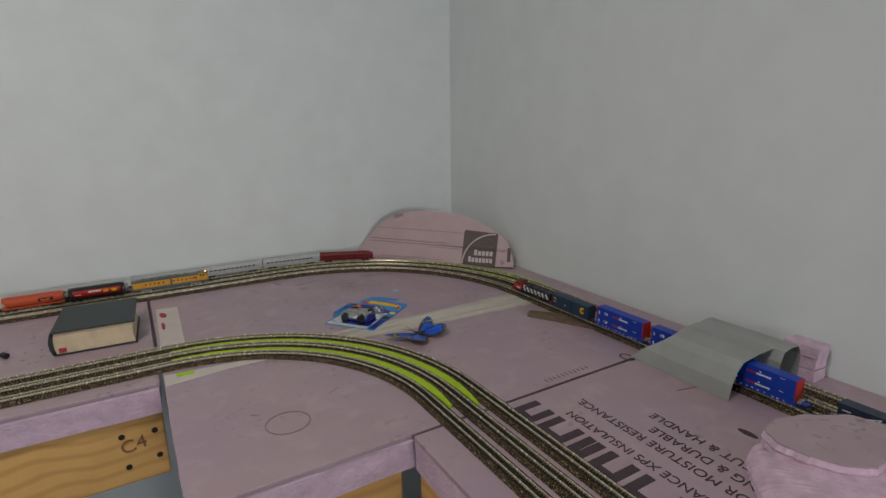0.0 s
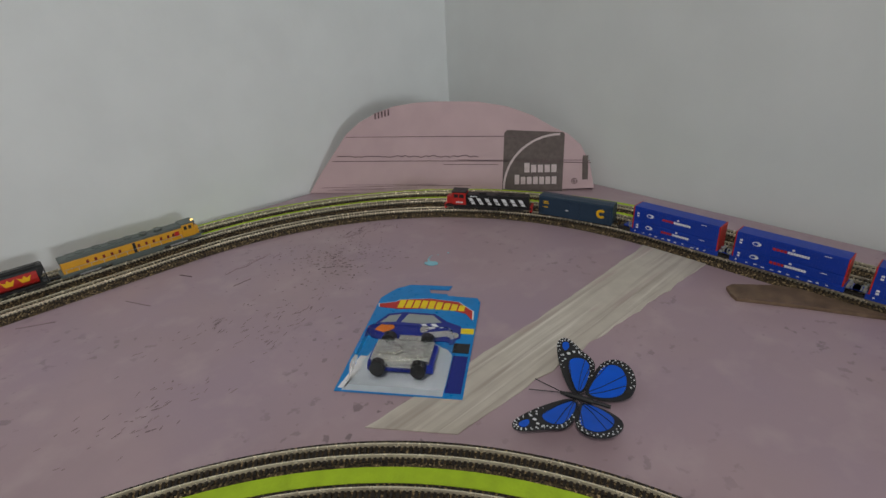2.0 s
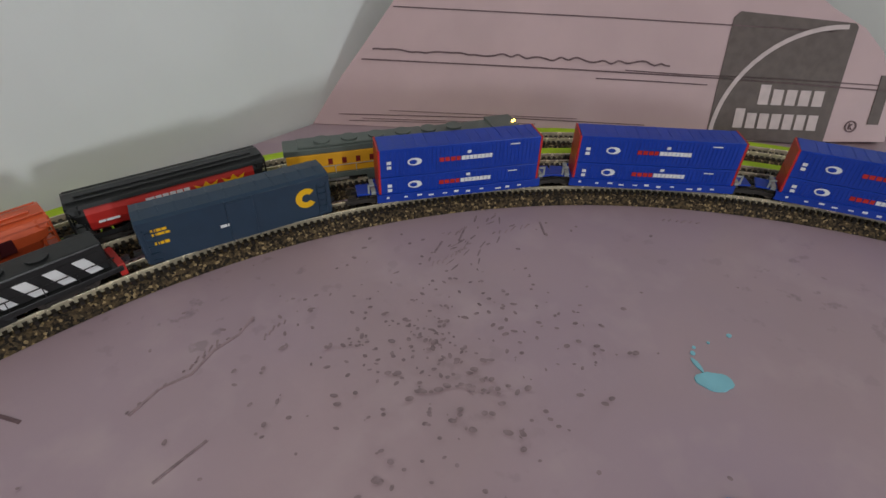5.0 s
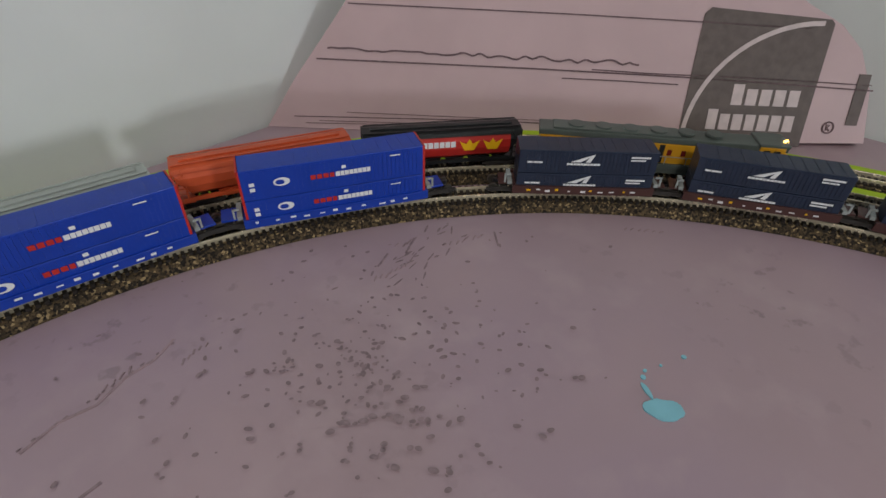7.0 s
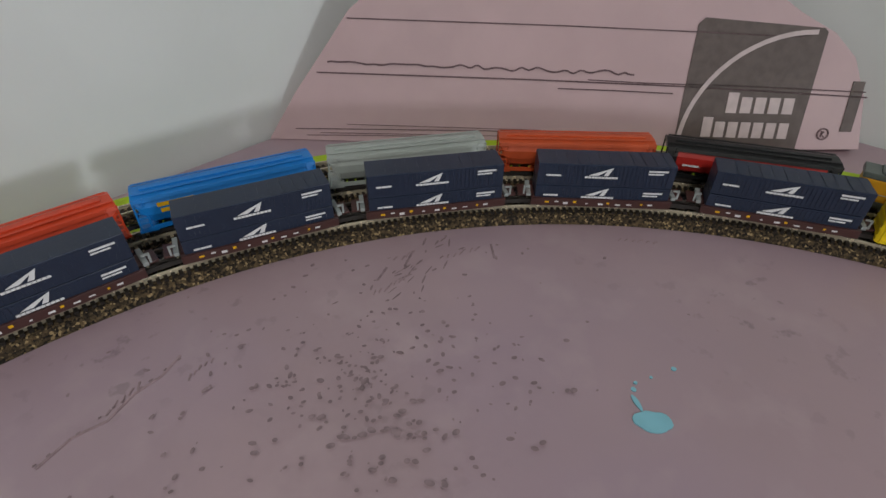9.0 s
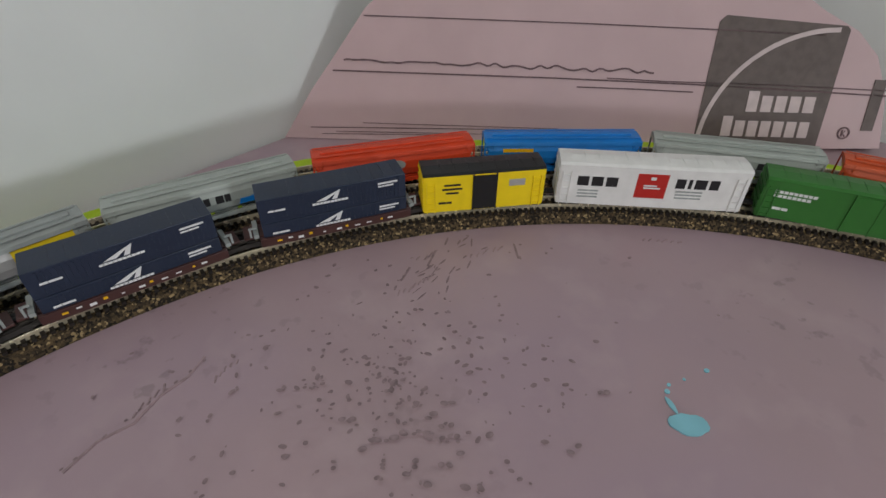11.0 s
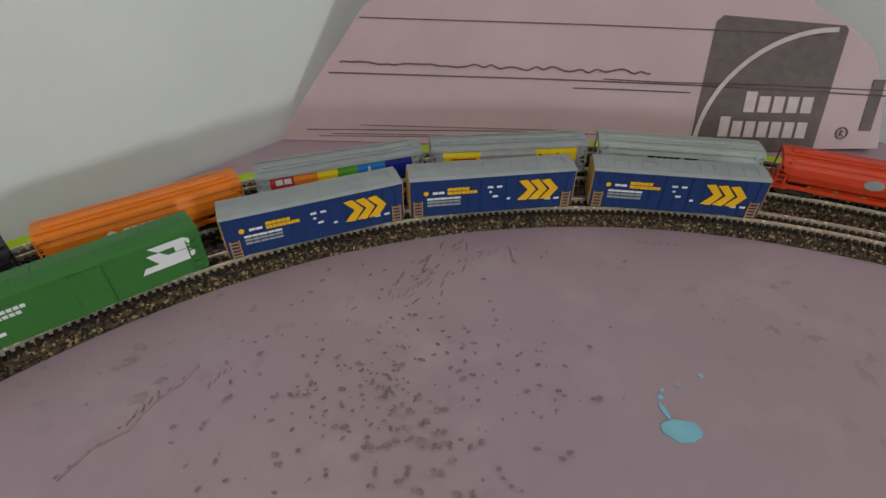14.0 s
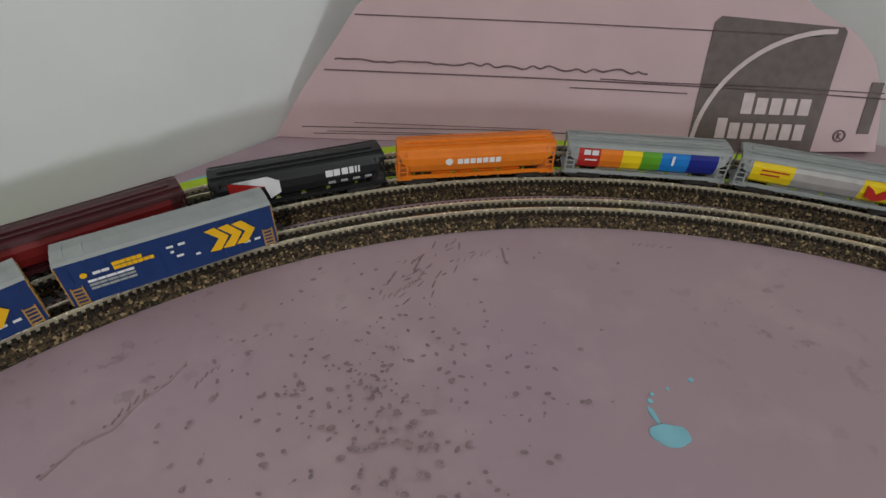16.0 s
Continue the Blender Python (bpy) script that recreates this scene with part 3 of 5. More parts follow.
bm = loft([[(-0.0575 - 0.004 * math.sin(math.pi * i / 6), y, 0.001 + 0.0365 * i / 6) for i in range(7)] + [(-0.0555, y, 0.0375 - 0.0365 * i / 6) for i in range(7)] for y in (-0.066, 0.066)])
bm.transform(BK)
part("spine", bm, M_leather, bk)
bm = boxes((-0.050, -0.040, -0.0645, -0.0632, 0.004, 0.011))
bm.transform(BK)
part("ribbon", bm, M_redmark, bk)

mk = thing("dark_pin", "small black tool lying on the foam", "tool")
part("shaft", cyl(bmesh.new(), (-1.01, -0.25, 0.003), (-0.992, -0.283, 0.003), 0.0016, 10), M_black, mk)
part("head", cyl(bmesh.new(), (-0.992, -0.283, 0.0045), (-0.986, -0.292, 0.0045), 0.0045, 14), M_black, mk)

stick = one("wood_shim", plate([(-0.201, -0.585), (-0.196, -0.578), (-0.186, -0.570), (-0.178, -0.572), (-0.154, -0.602), (-0.121, -0.690), (-0.130, -0.722), (-0.152, -0.684), (-0.176, -0.632)], 0.0003, 0.0035), M_stick, "thin dark-stained wooden shim lying beside the track", "wood strip")

# butterfly
BF = Matrix.Translation((-0.410, -0.556, 0.0)) @ Matrix.Rotation(math.atan2(0.949, -0.316), 4, "Z") @ Matrix.Scale(0.90, 4)
bf = thing("butterfly", "blue and black paper butterfly with white dotted edges", "butterfly ornament")
fore = [(0.004, 0.002), (0.014, 0.014), (0.024, 0.030), (0.031, 0.046), (0.033, 0.055), (0.030, 0.061), (0.024, 0.061), (0.017, 0.056), (0.009, 0.050), (0.000, 0.045), (-0.005, 0.038), (-0.006, 0.024), (-0.004, 0.008)]
hind = [(-0.003, 0.004), (-0.005, 0.020), (-0.007, 0.034), (-0.011, 0.043), (-0.020, 0.048), (-0.030, 0.045), (-0.037, 0.036), (-0.040, 0.024), (-0.037, 0.012), (-0.022, 0.004)]
fore_blue = [(0.002, 0.006), (0.009, 0.017), (0.015, 0.028), (0.017, 0.036), (0.013, 0.041), (0.005, 0.042), (-0.001, 0.036), (-0.003, 0.022), (-0.002, 0.008)]
tip_blue = [(0.023, 0.045), (0.027, 0.049), (0.0285, 0.055), (0.024, 0.057), (0.021, 0.052)]
hind_blue = [(-0.006, 0.006), (-0.008, 0.020), (-0.010, 0.033), (-0.015, 0.040), (-0.023, 0.041), (-0.030, 0.034), (-0.033, 0.024), (-0.031, 0.013), (-0.018, 0.006)]


def smooth_outline(pts, rounds=2):
    for _ in range(rounds):
        pts = [q for i in range(len(pts)) for a, b in [(Vector(pts[i]), Vector(pts[(i + 1) % len(pts)]))] for q in (tuple(a.lerp(b, 0.25)), tuple(a.lerp(b, 0.75)))]
    return pts


def pull_in(pts, d):
    cx, cy = sum(p[0] for p in pts) / len(pts), sum(p[1] for p in pts) / len(pts)
    out = []
    for x, y in pts:
        v = Vector((cx - x, cy - y))
        v = v.normalized() * d
        out.append((x + v.x, y + v.y))
    return out


for sgn in (1, -1):
    for nm, pts, fields in (("forewing", fore, (fore_blue, tip_blue)), ("hindwing", hind, (hind_blue,))):
        lift = radians(9 if nm == "forewing" else 14)
        tilt = BF @ Matrix.Translation((0, 0, 0.004)) @ Matrix.Rotation(sgn * lift, 4, "X")
        rim = smooth_outline(pts)
        wg = part(nm, plate([(x, sgn * y) for x, y in rim], 0.0, 0.0006, tilt), M_black, bf, "black-edged blue wing")
        for f in fields:
            part("blue_field", plate([(x, sgn * y) for x, y in smooth_outline(f)], 0.0007, 0.0010, tilt), C["wing"], wg)
        for k in (2, 3, 5, 6):
            v = fields[0][k]
            bm = strip([(0.0, sgn * 0.002), (v[0] * 0.55 + 0.0006, sgn * v[1] * 0.5), (v[0], sgn * v[1])], 0.00022, 0.0010)
            bm.transform(tilt)
            part("vein", bm, M_black, wg)
        spots = []
        for d, k0 in ((0.0013, 0), (0.0034, 1)):
            row = pull_in(rim, d)
            for i in range(k0, len(row), 2):
                if row[i][1] > 0.022 and (nm == "forewing" or row[i][0] < -0.009):
                    spots.append((*row[i], 0.00042 + 0.00032 * ((i * 7) % 5) / 4))
        if nm == "forewing":
            spots += [(0.0195, 0.0435, 0.0016), (0.0160, 0.0470, 0.0013), (0.0115, 0.0475, 0.0010), (0.0235, 0.0405, 0.0010), (0.0205, 0.0365, 0.0009)]
        for x, y, r in spots:
            part("dot", plate([(x + r * math.cos(a), sgn * y + r * 0.8 * math.sin(a)) for a in (k * math.pi / 4 for k in range(8))], 0.0007, 0.0012, tilt), M_white, wg)
bm = bmesh.new()
for a, b, r in ((-0.026, -0.010, 0.0016), (-0.012, 0.004, 0.0026), (0.003, 0.009, 0.0024), (0.008, 0.013, 0.0017)):
    cyl(bm, (a, 0, 0.0055), (b, 0, 0.0055), r, 12, r * 0.8)
bm.transform(BF)
part("body", bm, M_black, bf)
for sgn in (1, -1):
    bm = cyl(bmesh.new(), (0.011, 0, 0.006), (0.036, sgn * 0.007 + 0.003, 0.008), 0.0004, 6)
    bm.transform(BF)
    part("antenna", bm, M_black, bf)

# carded toy car
KM = Matrix.Translation((-0.4395, -0.4150, 0.0006)) @ Matrix(((0.61, 0.79, 0, 0), (-0.79, 0.61, 0, 0), (0, 0, 1, 0), (0, 0, 0, 1))) @ Matrix.Diagonal((0.942, 1.045, 1, 1))
kc = thing("toy_car_pack", "blue carded blister pack holding a small toy car", "toy package")
W, Hh = 0.052, 0.067
card_pts = [(-W, -Hh), (W, -Hh), (W, 0.060), (W - 0.004, Hh), (0.018, Hh + 0.002), (0.016, Hh + 0.005), (-0.002, Hh + 0.006), (-0.004, Hh + 0.013), (0.016, Hh + 0.013), (0.019, Hh + 0.020), (-0.026, Hh + 0.020), (-0.040, Hh + 0.012), (-W, Hh - 0.006)]
cardp = part("card", plate(card_pts, 0.0, 0.0008, KM), C["cyan"], kc, "glossy blue printed card")


def on_card(pts, material, z=0.0012, name="print_shape"):
    part(name, plate(pts, 0.0008, z, KM), material, cardp)


flame = [(-0.050, 0.050), (-0.034, 0.054), (-0.030, 0.058), (0.0, 0.062), (0.030, 0.058), (0.046, 0.044), (0.047, 0.030), (0.040, 0.040), (0.024, 0.045), (0.0, 0.046), (-0.026, 0.043), (-0.048, 0.045)]
on_card([(x * 1.03, y * 1.02 - 0.0005) for x, y in flame], M_white, 0.0010)
on_card(flame, C["red"], 0.0013)
for i in range(9):
    x = -0.030 + i * 0.0077
    on_card([(x, 0.0455 - abs(i - 3) * 0.0004), (x + 0.006, 0.0455 - abs(i - 3) * 0.0004), (x + 0.0065, 0.0575 - max(0, i - 4) * 0.0014), (x + 0.0005, 0.0580 - max(0, i - 4) * 0.0014)], C["yellow"], 0.0016)
on_card([(-0.046, 0.0), (-0.044, 0.020), (-0.036, 0.034), (-0.020, 0.038), (0.010, 0.037), (0.024, 0.026), (0.038, 0.020), (0.040, 0.004), (0.030, -0.006), (-0.02, -0.010), (-0.04, -0.006)], C["dblue"], 0.0013)
on_card([(-0.020, 0.022), (-0.016, 0.035), (0.009, 0.034), (0.019, 0.024), (0.0, 0.021)], C["roofgrey"], 0.0016)
on_card([(-0.040, 0.020), (-0.034, 0.031), (-0.023, 0.034), (-0.025, 0.022)], C["roofgrey"], 0.0016)
on_card([(-0.040, 0.003), (-0.030, 0.018), (-0.022, 0.006), (-0.030, 0.0)], C["orange"], 0.0016)
on_card([(0.0, 0.020), (0.004, 0.021), (0.016, 0.008), (0.011, 0.006)], M_white, 0.0016)
on_card([(0.009, 0.021), (0.013, 0.022), (0.025, 0.010), (0.021, 0.008)], M_white, 0.0016)
for x in (0.006, 0.034):
    on_card([(x + 0.004 * math.cos(a), 0.006 + 0.004 * math.sin(a)) for a in (k * math.pi / 6 for k in range(12))], M_chrome, 0.0018)
on_card([(0.010, -0.003), (0.031, 0.0), (0.031, 0.006), (0.011, 0.003)], M_silver, 0.0018)
on_card(rect(0.039, 0.010, 0.051, 0.017), C["yellow"], 0.0014)
on_card(rect(0.034, -0.016, 0.050, -0.004), M_black, 0.0014)
on_card([(-0.046, -0.066), (0.036, -0.066), (0.036, -0.020), (0.020, -0.010), (-0.030, -0.012), (-0.036, -0.030)], C["pale"], 0.0012)
on_card([(-0.050, -0.064), (-0.044, -0.064), (-0.036, -0.030), (-0.042, -0.030)], M_white, 0.0012)
on_card(rect(0.037, -0.062, 0.050, -0.020), C["dblue"], 0.0012)
car = part("toy_car", bmesh.new(), M_chrome, kc, "chrome toy car chassis seen from below")
part("chassis", (lambda b: (b.transform(KM), b)[1])(boxes((-0.028, 0.022, -0.044, -0.020, 0.009, 0.013), (-0.020, 0.014, -0.047, -0.017, 0.008, 0.012), (-0.024, -0.004, -0.038, -0.026, 0.012, 0.0155), (0.0, 0.017, -0.040, -0.024, 0.012, 0.0150), (-0.010, 0.010, -0.020, -0.014, 0.010, 0.014), bevel=0.0009)), M_chrome, car)
part("shell", (lambda b: (b.transform(KM), b)[1])(boxes((-0.031, 0.025, -0.045, -0.019, 0.003, 0.009), bevel=0.002)), C["dblue"], car)
for x in (-0.020, 0.014):
    for y in (-0.049, -0.015):
        bm = cyl(bmesh.new(), (x, y - 0.003, 0.010), (x, y + 0.003, 0.010), 0.0062, 18)
        bm.transform(KM)
        part("wheel", bm, M_black, car)
glass = bpy.data.materials.new("blister_plastic")
glass.use_nodes = True
g = glass.node_tree.nodes["Principled BSDF"]
g.inputs["Roughness"].default_value, g.inputs["Transmission Weight"].default_value, g.inputs["IOR"].default_value = 0.06, 1.0, 1.08
bm = loft([[(sx * k, -0.030 + sy * k2, z) for sx, sy in ((-0.040, -0.030), (0.034, -0.030), (0.037, -0.027), (0.037, 0.024), (0.034, 0.027), (-0.040, 0.027), (-0.043, 0.024), (-0.043, -0.027))] for k, k2, z in ((1.05, 1.03, 0.002), (1.0, 1.0, 0.003), (0.95, 0.93, 0.017), (0.90, 0.87, 0.019))])
bm.transform(KM)
bl = part("blister", bm, glass, kc, "clear plastic blister")
bl.visible_shadow = False

# tunnel of folded grey card
prof = [(-0.180, 0.0), (-0.175, 0.020), (-0.166, 0.038), (-0.154, 0.047), (-0.12, 0.050), (-0.088, 0.049), (-0.070, 0.045), (-0.060, 0.034), (-0.056, 0.0)]


def arch(prof, y0s, y1, name, label):
    t = thing(name, label, "card tunnel", "card tunnels")
    outer = [[(x, y0, z + 0.0003) for (x, z), y0 in zip(prof, y0s)], [(x, y1, z + 0.0003) for x, z in prof]]
    inner = [[(x, y, max(0.0003, z - 0.0012)) for x, y, z in r] for r in outer]
    bm = bmesh.new()
    grid = [[bm.verts.new(p) for p in r] for r in outer + inner]
    n = len(prof)
    for a, b in ((0, 1), (3, 2), (2, 0), (1, 3)):
        for i in range(n - 1):
            bm.faces.new((grid[a][i], grid[a][i + 1], grid[b][i + 1], grid[b][i]))
    bmesh.ops.recalc_face_normals(bm, faces=bm.faces)
    part("sheet", bm, M_card_grey, t)
    return t


tun = arch(prof, [-0.796, -0.815, -0.838, -0.846, -0.842, -0.838, -0.838, -0.838, -0.838], -0.948, "card_tunnel", "folded grey card tunnel standing over the tracks")
part("seam", strip([(-0.2105, -0.897), (-0.180, -0.905)], 0.0006, 0.0002), M_pencil, tun)
arch([(-0.094, 0.0), (-0.093, 0.035), (-0.086, 0.049), (-0.070, 0.0515), (-0.052, 0.050), (-0.044, 0.038), (-0.042, 0.0)], [-0.84] * 7, -0.962, "card_tunnel", "second grey card arch over the track by the wall")

# foam scraps
for i, (dx, dy, w) in enumerate(((0, 0, 0), (0.001, 0.002, -0.001), (-0.001, -0.001, 0.001))):
    one("foam_scrap", boxes((-0.042 + dx, -0.012 + dx, -0.982 - w, -0.938 + dy, 0.0005 + i * 0.0168, 0.0165 + i * 0.0168), bevel=0.001), M_foam_cut, "pink foam block in a neat stack by the wall", "foam block", group="stacked foam blocks")
rk = thing("foam_rock", "carved pink foam hill with grooved sides", "foam hill")
rpts = [(-0.262, -1.008), (-0.20, -1.018), (-0.158, -1.06), (-0.155, -1.15), (-0.19, -1.24), (-0.30, -1.255), (-0.385, -1.18), (-0.368, -1.09), (-0.326, -1.042), (-0.292, -1.016)]
rc = Vector((-0.285, -1.14))
dense = []
for i in range(len(rpts)):
    a, b = Vector(rpts[i]), Vector(rpts[(i + 1) % len(rpts)])
    dense += [a.lerp(b, k / 20) for k in range(20)]
rings = []
for z, k in ((0.0005, 1.0), (0.006, 0.985), (0.013, 0.92), (0.018, 0.82), (0.022, 0.70), (0.025, 0.55)):
    ring = []
    for i, p in enumerate(dense):
        cutin = (0.014 if i % 4 == 0 else 0.0) + 0.02 * noise.noise(Vector((i * 0.35, z * 40, 0)))
        ring.append((rc.x + (p.x - rc.x) * (k - cutin), rc.y + (p.y - rc.y) * (k - cutin), z + 0.0012 * noise.noise(Vector((i * 0.5, z * 90, 5)))))
    rings.append(ring)
part("hill", loft(rings), M_foam_cut, rk, "carved slope with cut grooves")
cap = [(-0.287, -1.042), (-0.275, -1.022), (-0.245, -1.018), (-0.211, -1.030), (-0.17, -1.055), (-0.15, -1.11), (-0.19, -1.128), (-0.225, -1.108), (-0.25, -1.110), (-0.272, -1.092), (-0.283, -1.068)]
rim = []
for i in range(len(cap)):
    a, b = Vector(cap[i]), Vector(cap[(i + 1) % len(cap)])
    for k in range(6):
        p = a.lerp(b, k / 6)
        rim.append((p.x + 0.0022 * noise.noise(Vector((i * 6.0 + k, 0.5, 0)) * 0.8), p.y + 0.0022 * noise.noise(Vector((i * 6.0 + k, 4.5, 0)) * 0.8)))
cc = Vector((-0.22, -1.07))
part("brim", loft([[(cc.x + (x - cc.x) * k, cc.y + (y - cc.y) * k, z) for x, y in rim] for z, k in ((0.0150, 0.97), (0.0185, 1.02), (0.0240, 1.0), (0.0275, 1.03), (0.0330, 1.0))]), M_foam_cut, rk, "torn edge of the foam slab")
part("cap", plate([(cc.x + (x - cc.x) * 0.995, cc.y + (y - cc.y) * 0.995) for x, y in rim], 0.0331, 0.0350), M_foam, rk)
rk.location = (0.012, -0.010, 0)
on_foam("marker_blot", plate(blob(-0.228, -1.000, 0.005, 0.012, 9), 0.0001, 0.0006), M_marker, "black marker blot on the foam", "marker mark")

# ---- trains: local x runs to the train's left as seen from inside the bend, +y faces the inside, z = 0 on the rail head ----
HW = 0.0092


def truck(parent, x, wheels=2, gap=0.0115, colour=None):
    t = part("truck", boxes((x - 0.0085, x + 0.0085, 0.0058, 0.0072, 0.0022, 0.0046), (x - 0.0085, x + 0.0085, -0.0072, -0.0058, 0.0022, 0.0046), (x - 0.002, x + 0.002, -0.006, 0.006, 0.0030, 0.0050),
                             (x - 0.0100, x - 0.0060, 0.0060, 0.0078, 0.0028, 0.0042), (x + 0.0060, x + 0.0100, 0.0060, 0.0078, 0.0028, 0.0042)), colour or M_truck, parent)
    for i in range(wheels):
        wx = x + (i - (wheels - 1) / 2) * gap
        for y in (-0.0046, 0.0046):
            part("wheel", cyl(bmesh.new(), (wx, y - 0.0008, 0.0030), (wx, y + 0.0008, 0.0030), 0.0029, 14), M_wheel, t)
    return t


def coupler(parent, x0, x1):
    part("coupler", boxes((x0, x1, -0.0012, 0.0012, 0.0042, 0.0062)), M_black, parent)


def ladder(parent, x, y, z0, z1, material, n=5, w=0.005):
    lad = part("ladder", boxes((x - w / 2, x - w / 2 + 0.0006, y, y + 0.0007, z0, z1)), material, parent)
    part("ladder_rail", boxes((x + w / 2 - 0.0006, x + w / 2, y, y + 0.0007, z0, z1)), material, lad)
    its = [(x - w / 2, x + w / 2, y, y + 0.0006, z0 + (z1 - z0) * (i + 0.5) / n - 0.0003, z0 + (z1 - z0) * (i + 0.5) / n + 0.0003) for i in range(n)]
    for it in its:
        part("rung", boxes(it), material, lad)


def decal(parent, L, u, z, w, h, material, y=HW, name="lettering", d=0.00022):
    """A printed bar on the inner side; u from the seen left end."""
    return part(name, boxes((L / 2 - u - w, L / 2 - u, y + 0.00002, y + d, z, z + h)), material, parent)


def words(parent, L, u, z, h, widths, material, y=HW, gap=0.25):
    for w in widths:
        decal(parent, L, u, z, w, h, material, y)
        u += w + h * gap


def shape(parent, L, pts, material, y=HW, name="emblem"):
    part(name, loft([[(L / 2 - u, y + 0.00003, z) for u, z in pts], [(L / 2 - u, y + 0.0003, z) for u, z in pts]]), material, parent)


def boxcar(label, L, side, roof, end=None, door=None, ribs=0, H=0.0254):
    r = thing("boxcar", label, "freight car", "model freight cars")
    z0, z1 = 0.0028, H
    part("body", boxes((-L / 2, L / 2, -HW, HW, z0, z1), bevel=0.0003), side, r)
    part("roof", loft([[(x, -HW - 0.0003, z1), (x, -HW * 0.85, z1 + 0.0011), (x, 0, z1 + 0.0018), (x, HW * 0.85, z1 + 0.0011), (x, HW + 0.0003, z1)] for x in (-L / 2 - 0.0004, L / 2 + 0.0004)]), roof, r)
    for i in range(int(L / 0.0075)):
        x = -L / 2 + 0.004 + i * 0.0075
        part("roof_rib", loft([[(x + k, -HW * 0.9, z1 + 0.0010), (x + k, 0, z1 + 0.0022), (x + k, HW * 0.9, z1 + 0.0010), (x + k, 0, z1 + 0.0012)] for k in (0, 0.0009)]), roof, r)
    for sx in (-1, 1):
        part("end_panel", boxes((sx * L / 2 - 0.0005, sx * L / 2 + 0.0005, -HW + 0.0004, HW - 0.0004, z0 + 0.0005, z1 - 0.0005)), end or side, r)
        for k in range(5):
            zz = z0 + 0.003 + k * 0.0042
            part("end_rib", boxes((sx * (L / 2 + 0.0003) - 0.0006, sx * (L / 2 + 0.0003) + 0.0006, -HW + 0.001, HW - 0.001, zz, zz + 0.0012)), end or side, r)
        truck(r, sx * (L / 2 - 0.016))
        coupler(r, sx * L / 2 if sx > 0 else -L / 2 - 0.005, L / 2 + 0.005 if sx > 0 else -L / 2)
        ladder(r, sx * (L / 2 - 0.004), HW, z0, z0 + 0.010 if ribs else z1 - 0.004, end or M_white if ribs else side)
    for i in range(ribs):
        x = -L / 2 + 0.004 + i * (L - 0.008) / max(1, ribs - 1)
        part("side_rib", boxes((x - 0.0003, x + 0.0003, HW, HW + 0.00035, z0 + 0.001, z1 - 0.0006)), side, r)
    part("underframe", boxes((-L / 2 + 0.024, L / 2 - 0.024, -0.004, 0.004, 0.0022, 0.0046), (-L / 2 + 0.002, L / 2 - 0.002, -0.0015, 0.0015, 0.0034, 0.0047)), M_black, r)
    if door:
        part("door", boxes((-0.0068, 0.0068, HW, HW + 0.0005, z0 + 0.0006, z1 - 0.001), (-0.0068, -0.0061, HW, HW + 0.0008, z0, z1), (0.0061, 0.0068, HW, HW + 0.0008, z0, z1)), door, r)
    return r


